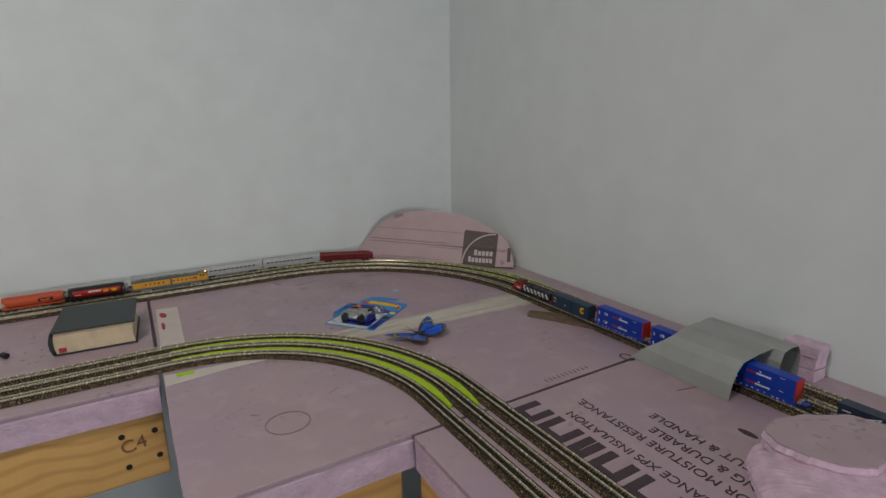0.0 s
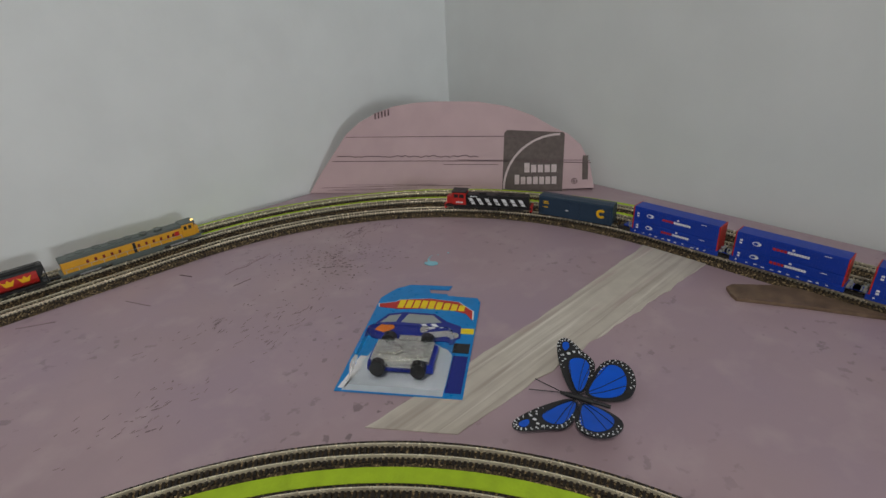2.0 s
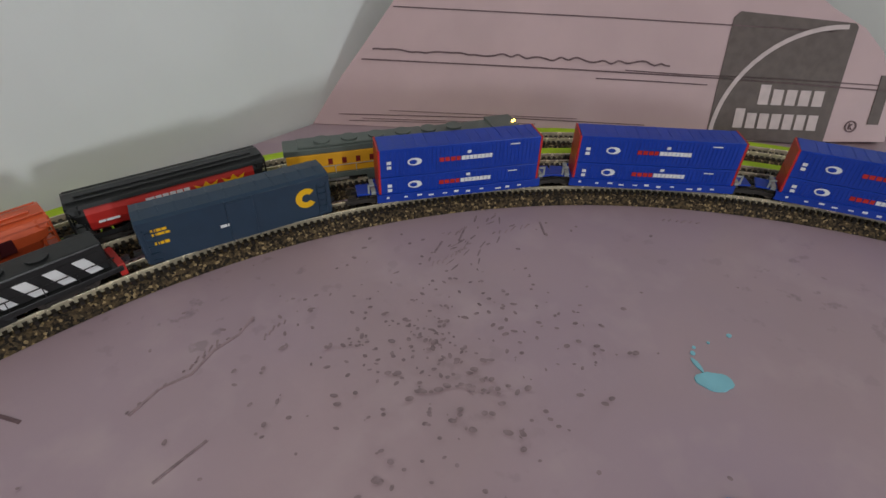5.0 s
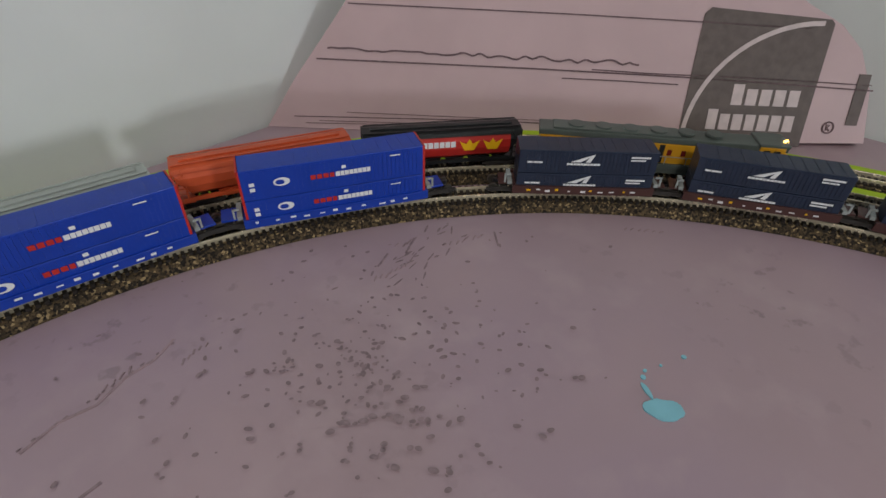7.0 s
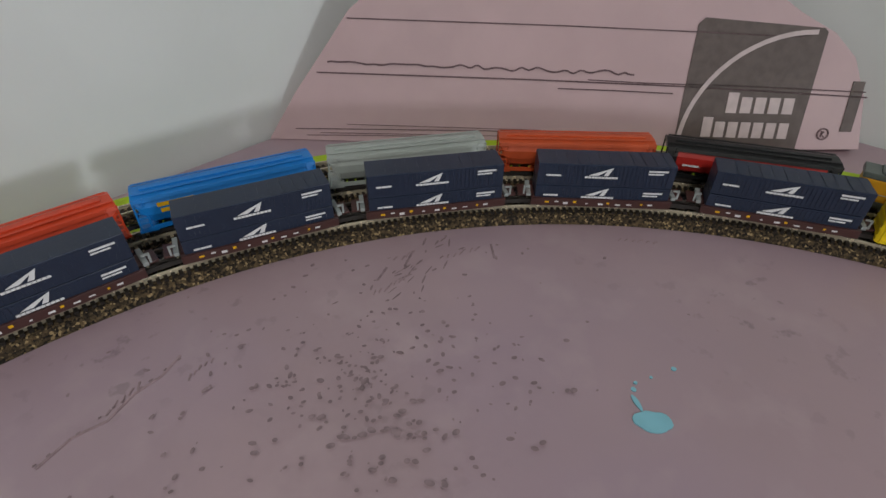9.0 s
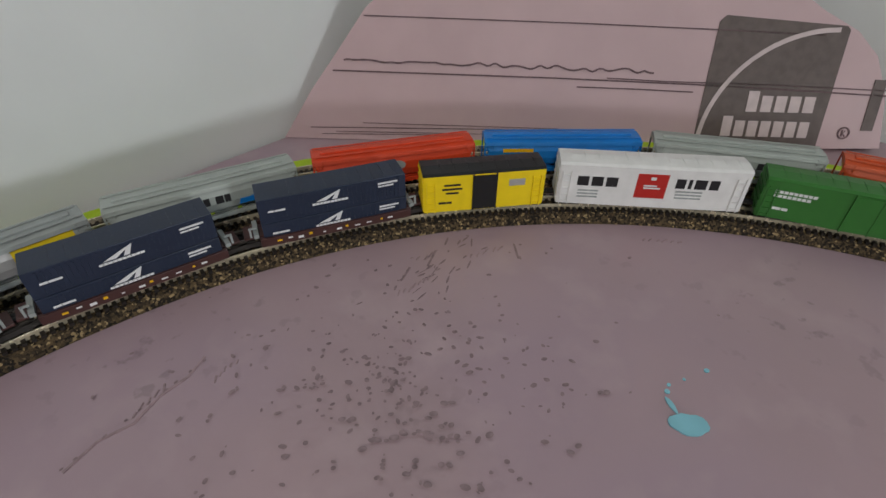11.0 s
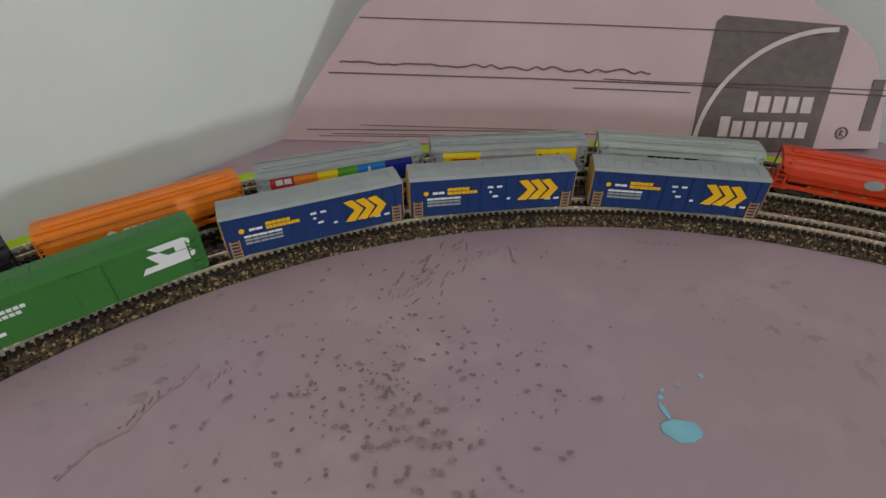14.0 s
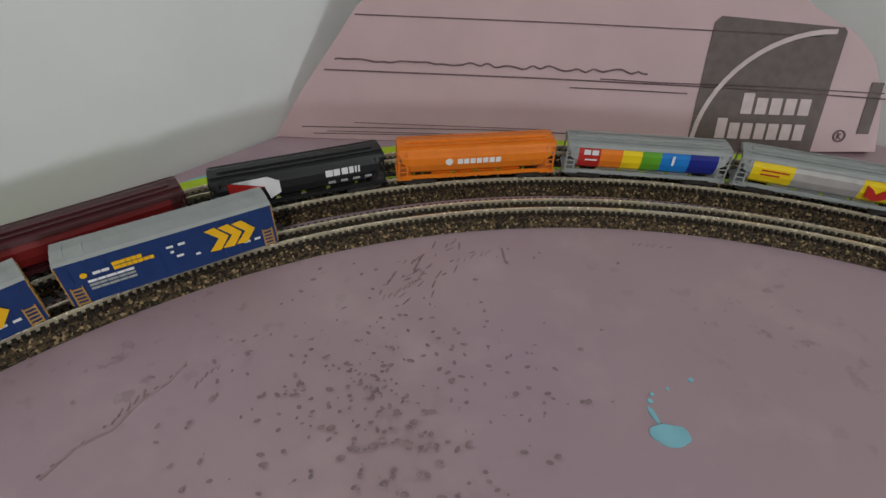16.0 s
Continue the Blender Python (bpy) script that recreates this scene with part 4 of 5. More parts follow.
def hopper(label, L, side, roof, bands=(), frame=None, H=0.0258):
    r = thing("hopper_car", label, "freight car", "model hopper cars")
    frame = frame or side
    prof = [(-0.0040, 0.0075), (-0.0078, 0.0105), (-0.0094, 0.0150), (-0.0094, 0.0195), (-0.0080, 0.0225), (-0.0050, H - 0.0015), (0.0050, H - 0.0015), (0.0080, 0.0225), (0.0094, 0.0195), (0.0094, 0.0150), (0.0078, 0.0105), (0.0040, 0.0075)]

    def ring(x, k, lift):
        return [(x, y * k, max(z, lift)) for y, z in prof]

    xe = L / 2 - 0.008
    if bands:
        x = xe
        for w, m in bands:
            a, b = x, x - w * 2 * xe
            part("body_band", loft([ring(a, 1, 0), ring(b, 1, 0)]), m, r, smooth=False)
            x = b
    else:
        part("body", loft([ring(-xe, 1, 0), ring(xe, 1, 0)]), side, r)
    for sx in (-1, 1):
        part("slope_sheet", loft([ring(sx * xe, 1, 0), ring(sx * (xe + 0.004), 0.95, 0.016), ring(sx * (xe + 0.0065), 0.85, 0.0225)]), frame, r)
        part("end_sill", boxes((sx * L / 2 - (0.009 if sx > 0 else 0), sx * L / 2 + (0.009 if sx < 0 else 0), -0.0085, 0.0085, 0.0050, 0.0066)), frame, r)
        for y in (-0.0082, 0.0076):
            part("end_post", boxes((sx * (L / 2 - 0.0012) - 0.0004, sx * (L / 2 - 0.0012) + 0.0004, y, y + 0.0008, 0.0060, H - 0.001), (sx * (L / 2 - 0.0065) - 0.0004, sx * (L / 2 - 0.0065) + 0.0004, y, y + 0.0008, 0.0060, H - 0.001)), frame, r)
        ladder(r, sx * (L / 2 - 0.0038), 0.0082, 0.0060, H - 0.001, frame, 6, 0.0052)
        truck(r, sx * (L / 2 - 0.0135))
        coupler(r, L / 2 if sx > 0 else -L / 2 - 0.005, L / 2 + 0.005 if sx > 0 else -L / 2)
    part("side_sill", boxes((-L / 2 + 0.004, L / 2 - 0.004, 0.0074, 0.0086, 0.0058, 0.0080), (-L / 2 + 0.004, L / 2 - 0.004, -0.0086, -0.0074, 0.0058, 0.0080)), frame, r)
    part("roof", loft([[(x, -0.0092, H - 0.0030), (x, -0.0084, H - 0.0012), (x, -0.0040, H), (x, 0.0040, H), (x, 0.0084, H - 0.0012), (x, 0.0092, H - 0.0030)] for x in (-L / 2 + 0.001, L / 2 - 0.001)]), roof, r)
    part("hatch", boxes((-L / 2 + 0.006, L / 2 - 0.006, -0.0018, 0.0018, H - 0.0002, H + 0.0010), bevel=0.0003), roof, r)
    for y in (-0.0060, 0.0048):
        part("roofwalk", boxes((-L / 2 + 0.002, L / 2 - 0.002, y, y + 0.0012, H + 0.0002, H + 0.0006)), roof, r)
    for i in range(4):
        x = (i - 1.5) * (L - 0.040) / 4
        part("chute", loft([[(x - 0.006, -0.006, 0.0080), (x + 0.006, -0.006, 0.0080), (x + 0.006, 0.006, 0.0080), (x - 0.006, 0.006, 0.0080)], [(x - 0.0025, -0.004, 0.0026), (x + 0.0025, -0.004, 0.0026), (x + 0.0025, 0.004, 0.0026), (x - 0.0025, 0.004, 0.0026)]]), M_black if roof is C["black"] else frame, r)
    return r


def container(parent, L, z0, z1, material, dx=0.0, edge=None):
    c = part("container", boxes((-L / 2 + dx, L / 2 + dx, -0.0086, 0.0086, z0, z1), bevel=0.0003), material, parent)
    n = int(L / 0.0024)
    part("corrugation", boxes(*[(-L / 2 + dx + 0.003 + i * (L - 0.006) / n, -L / 2 + dx + 0.0040 + i * (L - 0.006) / n, 0.0086, 0.0089, z0 + 0.0012, z1 - 0.0012) for i in range(n)]), material, c)
    part("roof_rib", boxes(*[(-L / 2 + dx + 0.004 + i * 0.006, -L / 2 + dx + 0.0048 + i * 0.006, -0.0078, 0.0078, z1, z1 + 0.0002) for i in range(int((L - 0.006) / 0.006))]), material, c)
    if edge:
        for sx in (-1, 1):
            part("end_frame", boxes((sx * L / 2 - 0.0006, sx * L / 2 + 0.0006, -0.0088, 0.0088, z0, z1)), edge, c)
    return c


def well_car(label, L, LC, well, box_m, hi, edge, kind):
    r = thing("container_car", label, "container car", "model container cars")
    part("well_side", boxes((-LC / 2 - 0.002, LC / 2 + 0.002, 0.0080, 0.0096, 0.0024, 0.0072), (-LC / 2 - 0.002, LC / 2 + 0.002, 0.0078, 0.0100, 0.0066, 0.0075), bevel=0.0002), well, r)
    part("well_side", boxes((-LC / 2 - 0.002, LC / 2 + 0.002, -0.0096, -0.0080, 0.0024, 0.0072)), well, r)
    part("well_floor", boxes((-LC / 2 - 0.002, LC / 2 + 0.002, -0.0080, 0.0080, 0.0022, 0.0030)), well, r)
    for sx in (-1, 1):
        a, b = LC / 2, L / 2
        part("end_deck", boxes((min(sx * a, sx * b), max(sx * a, sx * b), -0.0055, 0.0055, 0.0058, 0.0070), bevel=0.0002), well, r)
        part("end_bracket", boxes((sx * (LC / 2 + 0.0035) - 0.0012, sx * (LC / 2 + 0.0035) + 0.0012, -0.0070, 0.0070, 0.0068, 0.0088), (sx * (LC / 2 + 0.006) - 0.0005, sx * (LC / 2 + 0.006) + 0.0005, 0.0048, 0.0056, 0.0068, 0.0125), (sx * (LC / 2 + 0.0045) - 0.0016, sx * (LC / 2 + 0.0045) + 0.0016, 0.0048, 0.0056, 0.0115, 0.0125)), C["roofgrey"], r, "pale grey end bracket")
        truck(r, sx * (L / 2 - 0.003))
        coupler(r, L / 2 - 0.001 if sx > 0 else -L / 2 - 0.003, L / 2 + 0.003 if sx > 0 else -L / 2 + 0.001)
    zm = 0.0032 + (hi - 0.0032) * 0.46
    for z0, z1 in ((0.0032, zm), (zm + 0.0003, hi)):
        c = container(r, LC, z0, z1, box_m, 0, edge)
        h = z1 - z0
        if kind == "blue":
            zz = z0 + h * (0.52 if z0 < 0.004 else 0.42)
            words(c, LC, LC * 0.36, zz, 0.0024, (0.0026, 0.0026, 0.0026, 0.0022), C["red"], 0.0089)
            words(c, LC, LC * 0.36 + 0.0125, zz, 0.0024, (0.0022, 0.0018, 0.0020, 0.0020, 0.0018, 0.0020, 0.0020, 0.0018), M_white, 0.0089, 0.12)
            shape(c, LC, [(LC * 0.21 + 0.0040 * math.cos(a), zz + 0.0016 + 0.0022 * math.sin(a)) for a in (k * math.pi / 7 for k in range(14))], M_white, 0.0089)
            shape(c, LC, [(LC * 0.21 - 0.0008 + 0.0022 * math.cos(a), zz + 0.0016 + 0.0013 * math.sin(a)) for a in (k * math.pi / 5 for k in range(10))], C["blue"], 0.0092)
            decal(c, LC, LC * 0.045, zz + 0.001, 0.0024, 0.0018, M_white, 0.0089)
            decal(c, LC, LC * 0.045, zz - 0.0018, 0.0024, 0.0018, M_white, 0.0089)
            decal(c, LC, LC * 0.53, zz + 0.0038, 0.0022, 0.0016, M_white, 0.0089)
            decal(c, LC, LC * 0.80, z1 - 0.0030, 0.0055, 0.0006, M_white, 0.0089)
        else:
            u, zz = LC * 0.36, z0 + h * 0.40
            shape(c, LC, [(u + 0.001, zz + 0.0018), (u + 0.008, zz + 0.0046), (u + 0.0135, zz + 0.0066), (u + 0.0115, zz + 0.0018), (u + 0.009, zz + 0.0018), (u + 0.0108, zz + 0.0048), (u + 0.006, zz + 0.0018)], M_white, 0.0089)
            words(c, LC, u - 0.001, zz, 0.0011, (0.0016,) * 10, M_white, 0.0089, 0.2)
            words(c, LC, LC * 0.06, zz + 0.0008, 0.0010, (0.0030, 0.0050), M_white, 0.0089)
            words(c, LC, LC * 0.80, z1 - 0.0034, 0.0010, (0.0105,), M_white, 0.0089)
            words(c, LC, LC * 0.80, z1 - 0.0050, 0.0008, (0.0035, 0.0045), M_white, 0.0089)
    rr = random.Random(len(label))
    for i in range(11):
        decal(r, LC, 0.003 + i * (LC - 0.008) / 11 + rr.uniform(0, 0.003), 0.0040 + rr.uniform(-0.0003, 0.001), rr.uniform(0.0012, 0.0036), rr.uniform(0.0006, 0.0014), M_white if kind == "blue" or i % 3 else C["gold"], 0.0096)
    return r


INNER, OUTER, WALL = [], [], []

# inner train: switcher, boxcar, container cars, boxcars
L = 0.113
lo = thing("locomotive", "black diesel locomotive with white slanted stripes and red nose", "model locomotive")
part("frame", boxes((-L / 2, L / 2, -0.0088, 0.0088, 0.0050, 0.0078), bevel=0.0003), C["black"], lo)
part("long_hood", boxes((-L / 2 + 0.004, L / 2 - 0.028, -0.0068, 0.0068, 0.0078, 0.0215), bevel=0.0009), C["black"], lo)
part("stripe_panel", boxes((-L / 2 + 0.006, L / 2 - 0.0285, 0.0068, 0.0070, 0.0085, 0.0180)), C["black"], lo)
part("cab", boxes((L / 2 - 0.028, L / 2 - 0.010, -0.0085, 0.0085, 0.0078, 0.0245), bevel=0.0008), C["red"], lo)
part("cab_roof", boxes((L / 2 - 0.029, L / 2 - 0.009, -0.0088, 0.0088, 0.0240, 0.0255), bevel=0.0006), C["black"], lo)
part("nose", boxes((L / 2 - 0.010, L / 2 - 0.002, -0.0060, 0.0060, 0.0078, 0.0180), bevel=0.0008), C["red"], lo)
part("pilot", boxes((L / 2 - 0.002, L / 2 + 0.001, -0.0085, 0.0085, 0.0022, 0.0085), bevel=0.0003), C["red"], lo)
part("pilot", boxes((-L / 2 - 0.001, -L / 2 + 0.002, -0.0085, 0.0085, 0.0022, 0.0085), bevel=0.0003), C["red"], lo)
part("window", boxes((L / 2 - 0.0255, L / 2 - 0.0195, 0.0085, 0.0088, 0.0175, 0.0220), (L / 2 - 0.0180, L / 2 - 0.0125, 0.0085, 0.0088, 0.0175, 0.0220)), M_black, lo)
part("fan", cyl(bmesh.new(), (-0.030, 0, 0.0215), (-0.030, 0, 0.0225), 0.0045, 18), C["black"], lo)
part("fan", cyl(bmesh.new(), (-0.014, 0, 0.0215), (-0.014, 0, 0.0225), 0.0045, 18), C["black"], lo)
part("exhaust", boxes((0.002, 0.012, -0.002, 0.002, 0.0215, 0.0232)), C["black"], lo)
for i in range(7):
    u = 0.031 + i * 0.0108
    shape(lo, L, [(u, 0.0175), (u + 0.0050, 0.0175), (u + 0.0100, 0.0090), (u + 0.0050, 0.0090)], M_white, 0.0070, "stripe")
words(lo, L, 0.015, 0.0105, 0.0018, (0.0020, 0.0020, 0.0020, 0.0020), M_white, 0.0085)
words(lo, L, 0.034, 0.0188, 0.0014, (0.002, 0.002, 0.002, 0.002), M_white, 0.0068)
for sx in (-1, 1):
    truck(lo, sx * 0.034, 3, 0.0095)
    coupler(lo, L / 2 if sx > 0 else -L / 2 - 0.005, L / 2 + 0.005 if sx > 0 else -L / 2)
for y in (0.0086, -0.0090):
    part("handrail", boxes((-L / 2 + 0.002, L / 2 - 0.030, y, y + 0.0004, 0.0130, 0.0134), *[(-L / 2 + 0.004 + i * 0.013, -L / 2 + 0.0044 + i * 0.013, y, y + 0.0004, 0.0078, 0.0132) for i in range(7)]), C["black"], lo)
part("fuel_tank", boxes((-0.014, 0.014, -0.0075, 0.0075, 0.0014, 0.0052), bevel=0.001), C["black"], lo)
INNER.append((lo, -0.0565, L))

L = 0.090
b = boxcar("dark navy boxcar with a round yellow emblem", L, C["cno"], C["cno"], door=C["cno"])
shape(b, L, [(L * 0.86 + 0.0056 * math.cos(radians(a)), 0.0155 + 0.0056 * math.sin(radians(a))) for a in range(40, 321, 20)] + [(L * 0.86 + 0.0024 * math.cos(radians(a)), 0.0155 + 0.0024 * math.sin(radians(a))) for a in range(320, 39, -20)], C["gold"])
words(b, L, 0.005, 0.0195, 0.0014, (0.002, 0.002, 0.002), C["gold"])
words(b, L, 0.005, 0.0175, 0.0012, (0.002, 0.003, 0.002), C["gold"])
words(b, L, 0.005, 0.0125, 0.0016, (0.002, 0.0015, 0.002), C["gold"])
words(b, L, 0.034, 0.012, 0.0014, (0.003, 0.002), M_white)
INNER.append((b, -0.168, L))
for f in (-0.240, -0.354, -0.472):
    INNER.append((well_car("blue well car with two stacked blue shipping containers", 0.117, 0.092, C["blue"], C["blue"], 0.0340, C["red"], "blue"), f - 0.0465, 0.1))
for f in (-0.616, -0.711, -0.805, -0.899, -0.994):
    INNER.append((well_car("brown well car with two stacked navy shipping containers", 0.094, 0.075, C["brown"], C["navy"], 0.0290, None, "navy"), f - 0.0375, 0.08))
L = 0.067
b = boxcar("yellow short boxcar with black door and roof", L, C["yellow"], C["black"], door=C["black"])
words(b, L, 0.011, 0.0190, 0.0011, (0.009,), M_black)
words(b, L, 0.010, 0.0165, 0.0011, (0.011,), M_black)
words(b, L, 0.012, 0.0140, 0.0011, (0.007,), M_black)
words(b, L, 0.008, 0.0080, 0.0012, (0.004, 0.003), M_black)
decal(b, L, 0.047, 0.0165, 0.009, 0.004, M_silver)
INNER.append((b, -1.112, L))
L = 0.101
b = boxcar("white boxcar with black lettering blocks and a red square", L, C["white"], C["white"], H=0.0272)
for u0, ws in ((0.010, (0.0062, 0.0062, 0.0062)), (0.063, (0.0050, 0.0018, 0.0062, 0.0050))):
    words(b, L, u0, 0.0150 if u0 < 0.02 else 0.0160, 0.0058, ws, M_black, gap=0.28)
decal(b, L, 0.042, 0.0090, 0.0165, 0.0150, C["red"], name="red_square")
words(b, L, 0.046, 0.0150, 0.0008, (0.009,), M_white, HW + 0.0003)
words(b, L, 0.046, 0.0165, 0.0008, (0.007,), M_white, HW + 0.0003)
decal(b, L, 0.049, 0.0205, 0.0028, 0.0018, M_white, HW + 0.0003)
for z in (0.0115, 0.0095, 0.0075):
    words(b, L, 0.011, z, 0.0009, (0.006, 0.005), C["roofgrey"])
    words(b, L, 0.064, z + 0.002, 0.0009, (0.008, 0.006), C["roofgrey"])
INNER.append((b, -1.2045, L))
L = 0.095
b = boxcar("green boxcar with white emblem blocks", L, C["green"], C["green"], door=C["green"])
words(b, L, 0.005, 0.0185, 0.0016, (0.0018,) * 9, M_white, gap=0.3)
words(b, L, 0.005, 0.0160, 0.0016, (0.0018,) * 8, M_white, gap=0.3)
words(b, L, 0.007, 0.0085, 0.0016, (0.004, 0.003), M_white)
for pts in ([(0.073, 0.0236), (0.088, 0.0236), (0.0905, 0.0222), (0.0905, 0.0190), (0.0885, 0.0176), (0.0835, 0.0176), (0.0835, 0.0205), (0.0765, 0.0205)],
            [(0.0715, 0.0200), (0.0770, 0.0200), (0.0800, 0.0172), (0.0885, 0.0172), (0.0915, 0.0155), (0.0910, 0.0128), (0.0885, 0.0112), (0.0675, 0.0112), (0.0695, 0.0142), (0.0755, 0.0142)]):
    shape(b, L, pts, M_white)
INNER.append((b, -1.3105, L))
for f in (-1.368, -1.463, -1.564):
    L = 0.091
    b = boxcar("dark blue ribbed boxcar with gold chevrons and grey roof", L, C["on"], C["roofgrey"], C["tan"], ribs=13)
    for i in range(3):
        u = 0.0595 + i * 0.0062
        shape(b, L, [(u - 0.0004, 0.0216), (u + 0.0042, 0.0222), (u + 0.0096, 0.0158), (u + 0.0046, 0.0092), (u - 0.0004, 0.0098), (u + 0.0050, 0.0158)], C["gold"], HW + 0.0004 + i * 0.0002)
    words(b, L, 0.020, 0.0185, 0.0018, (0.003, 0.002, 0.002, 0.002, 0.002), C["gold"], HW + 0.0004, 0.12)
    words(b, L, 0.020, 0.0162, 0.0018, (0.003, 0.002, 0.002, 0.002, 0.002, 0.002, 0.002), C["gold"], HW + 0.0004, 0.12)
    words(b, L, 0.012, 0.0170, 0.0014, (0.003, 0.003), M_white, HW + 0.0004)
    shape(b, L, [(0.0085 + 0.0014 * math.cos(a), 0.0178 + 0.0014 * math.sin(a)) for a in (k * math.pi / 5 for k in range(10))], C["gold"], HW + 0.0004)
    for z in (0.0135, 0.0115, 0.0095):
        words(b, L, 0.009, z, 0.0012, (0.0035, 0.003, 0.004, 0.003, 0.0035), M_white if z > 0.013 else C["roofgrey"], HW + 0.0004)
    for u, z, w in ((0.042, 0.0185, 0.003), (0.047, 0.0185, 0.003), (0.043, 0.0155, 0.0015), (0.045, 0.0125, 0.003), (0.053, 0.0105, 0.002), (0.075, 0.0085, 0.003), (0.080, 0.0085, 0.003)):
        decal(b, L, u, z, w, 0.0012, M_white, HW + 0.0004)
    INNER.append((b, f - L / 2, L))

# middle train: long yellow locomotive and hopper cars
L = 0.148
up = thing("locomotive", "long yellow and grey diesel locomotive with red lettering blocks", "model locomotive")
part("frame", boxes((-L / 2, L / 2, -0.0086, 0.0086, 0.0046, 0.0080), bevel=0.0003), C["upgrey"], up)
part("long_hood", boxes((-L / 2 + 0.020, L / 2 - 0.003, -0.0076, 0.0076, 0.0080, 0.0205), bevel=0.0006), C["up"], up)
part("cab", boxes((-L / 2 + 0.006, -L / 2 + 0.020, -0.0088, 0.0088, 0.0080, 0.0240), bevel=0.001), C["up"], up)
part("nose", boxes((-L / 2 + 0.001, -L / 2 + 0.007, -0.0070, 0.0070, 0.0080, 0.0180), bevel=0.001), C["up"], up)
part("roof", boxes((-L / 2 + 0.004, L / 2 - 0.002, -0.0074, 0.0074, 0.0205, 0.0240), (-L / 2 + 0.004, -L / 2 + 0.021, -0.0086, 0.0086, 0.0236, 0.0255), (-0.01, L / 2 - 0.010, -0.0060, 0.0060, 0.024, 0.0252), bevel=0.0006), C["upgrey"], up)
for i in range(6):
    part("fan", cyl(bmesh.new(), (-0.030 + i * 0.016, 0, 0.0250), (-0.030 + i * 0.016, 0, 0.0262), 0.0048, 18), C["upgrey"], up)
part("grille", boxes((-0.002, 0.001, 0.0076, 0.0079, 0.0085, 0.0200)), M_black, up)
part("window", boxes((-L / 2 + 0.009, -L / 2 + 0.0125, 0.0088, 0.0091, 0.0175, 0.0220), (-L / 2 + 0.0145, -L / 2 + 0.0180, 0.0088, 0.0091, 0.0175, 0.0220)), M_black, up)
for u in (0.026, 0.034, 0.042, 0.050, 0.058, 0.078, 0.086, 0.094, 0.102, 0.110, 0.116):
    decal(up, L, u, 0.0135, 0.0026, 0.0036, C["maroon"], 0.0076)
part("shield", boxes((-L / 2 + 0.024, -L / 2 + 0.029, 0.0076, 0.0080, 0.0125, 0.0180)), C["red"], up)
part("fuel_tank", boxes((-0.030, 0.026, -0.0080, 0.0080, 0.0012, 0.0050), bevel=0.001), C["upgrey"], up)
hl = bpy.data.materials.new("headlight_glow")
hl.use_nodes = True
hl.node_tree.nodes["Principled BSDF"].inputs["Emission Color"].default_value = (1, 0.55, 0.08, 1)
hl.node_tree.nodes["Principled BSDF"].inputs["Emission Strength"].default_value = 6
part("headlight", cyl(bmesh.new(), (-L / 2 + 0.0040, 0, 0.0245), (-L / 2 + 0.0032, 0, 0.0245), 0.0012, 12), hl, up, "small glowing amber headlight")
part("headlight", cyl(bmesh.new(), (-L / 2 + 0.0060, 0.003, 0.0254), (-L / 2 + 0.0060, 0.003, 0.0262), 0.0009, 10), hl, up, "small glowing amber beacon")
part("handrail", boxes((-L / 2 + 0.022, L / 2 - 0.004, 0.0084, 0.0088, 0.0128, 0.0131), *[(-L / 2 + 0.022 + i * 0.012, -L / 2 + 0.0224 + i * 0.012, 0.0084, 0.0088, 0.0080, 0.0130) for i in range(11)]), M_silver, up)
for sx in (-1, 1):
    truck(up, sx * 0.047, 4, 0.0088, M_silver)
    coupler(up, L / 2 if sx > 0 else -L / 2 - 0.005, L / 2 + 0.005 if sx > 0 else -L / 2)
OUTER.append((up, 0.074, L))
L = 0.096


def add_hopper(c, *a, **k):
    h = hopper(*a, **k)
    OUTER.append((h, c, 0.096))
    return h


h = add_hopper(0.206, "red hopper car with black roof and white lettering blocks", L, C["red"], C["black"], frame=C["black"])
words(h, L, 0.034, 0.0165, 0.0036, (0.004, 0.0028, 0.0028, 0.0028, 0.0028, 0.0028), M_white, 0.0094, 0.15)
for u in (0.060, 0.074):
    shape(h, L, [(u, 0.0140), (u + 0.006, 0.0140), (u + 0.009, 0.0200), (u + 0.005, 0.0180), (u + 0.003, 0.0210), (u + 0.001, 0.0180), (u - 0.003, 0.0200)], C["gold"], 0.0094)
words(h, L, 0.012, 0.0140, 0.0012, (0.003, 0.006), M_white, 0.0094)
h = add_hopper(0.308, "orange-red hopper car with dark emblem panel", L, C["brick"], C["brick"])
decal(h, L, 0.055, 0.0135, 0.024, 0.0068, C["wine"], 0.0094, "emblem")
shape(h, L, [(0.060, 0.0140), (0.072, 0.0140), (0.074, 0.0190), (0.066, 0.0170), (0.059, 0.0190)], C["brick"], 0.0097)
h = add_hopper(0.412, "pale grey hopper car with dark lettering blocks", L, C["grey"], C["grey"])
words(h, L, 0.060, 0.0150, 0.0040, (0.0045, 0.0045), M_black, 0.0094)
h = add_hopper(0.515, "bright blue hopper car with yellow panels", L, C["sky"], C["sky"])
decal(h, L, 0.012, 0.0190, 0.018, 0.0022, C["gold"], 0.0094)
decal(h, L, 0.013, 0.0155, 0.015, 0.0022, C["gold"], 0.0094)
shape(h, L, [(0.048, 0.0140), (0.056, 0.0140), (0.052, 0.0200)], C["gold"], 0.0094)
h = add_hopper(0.617, "glossy red hopper car with a pale round emblem", L, C["scarlet"], C["scarlet"])
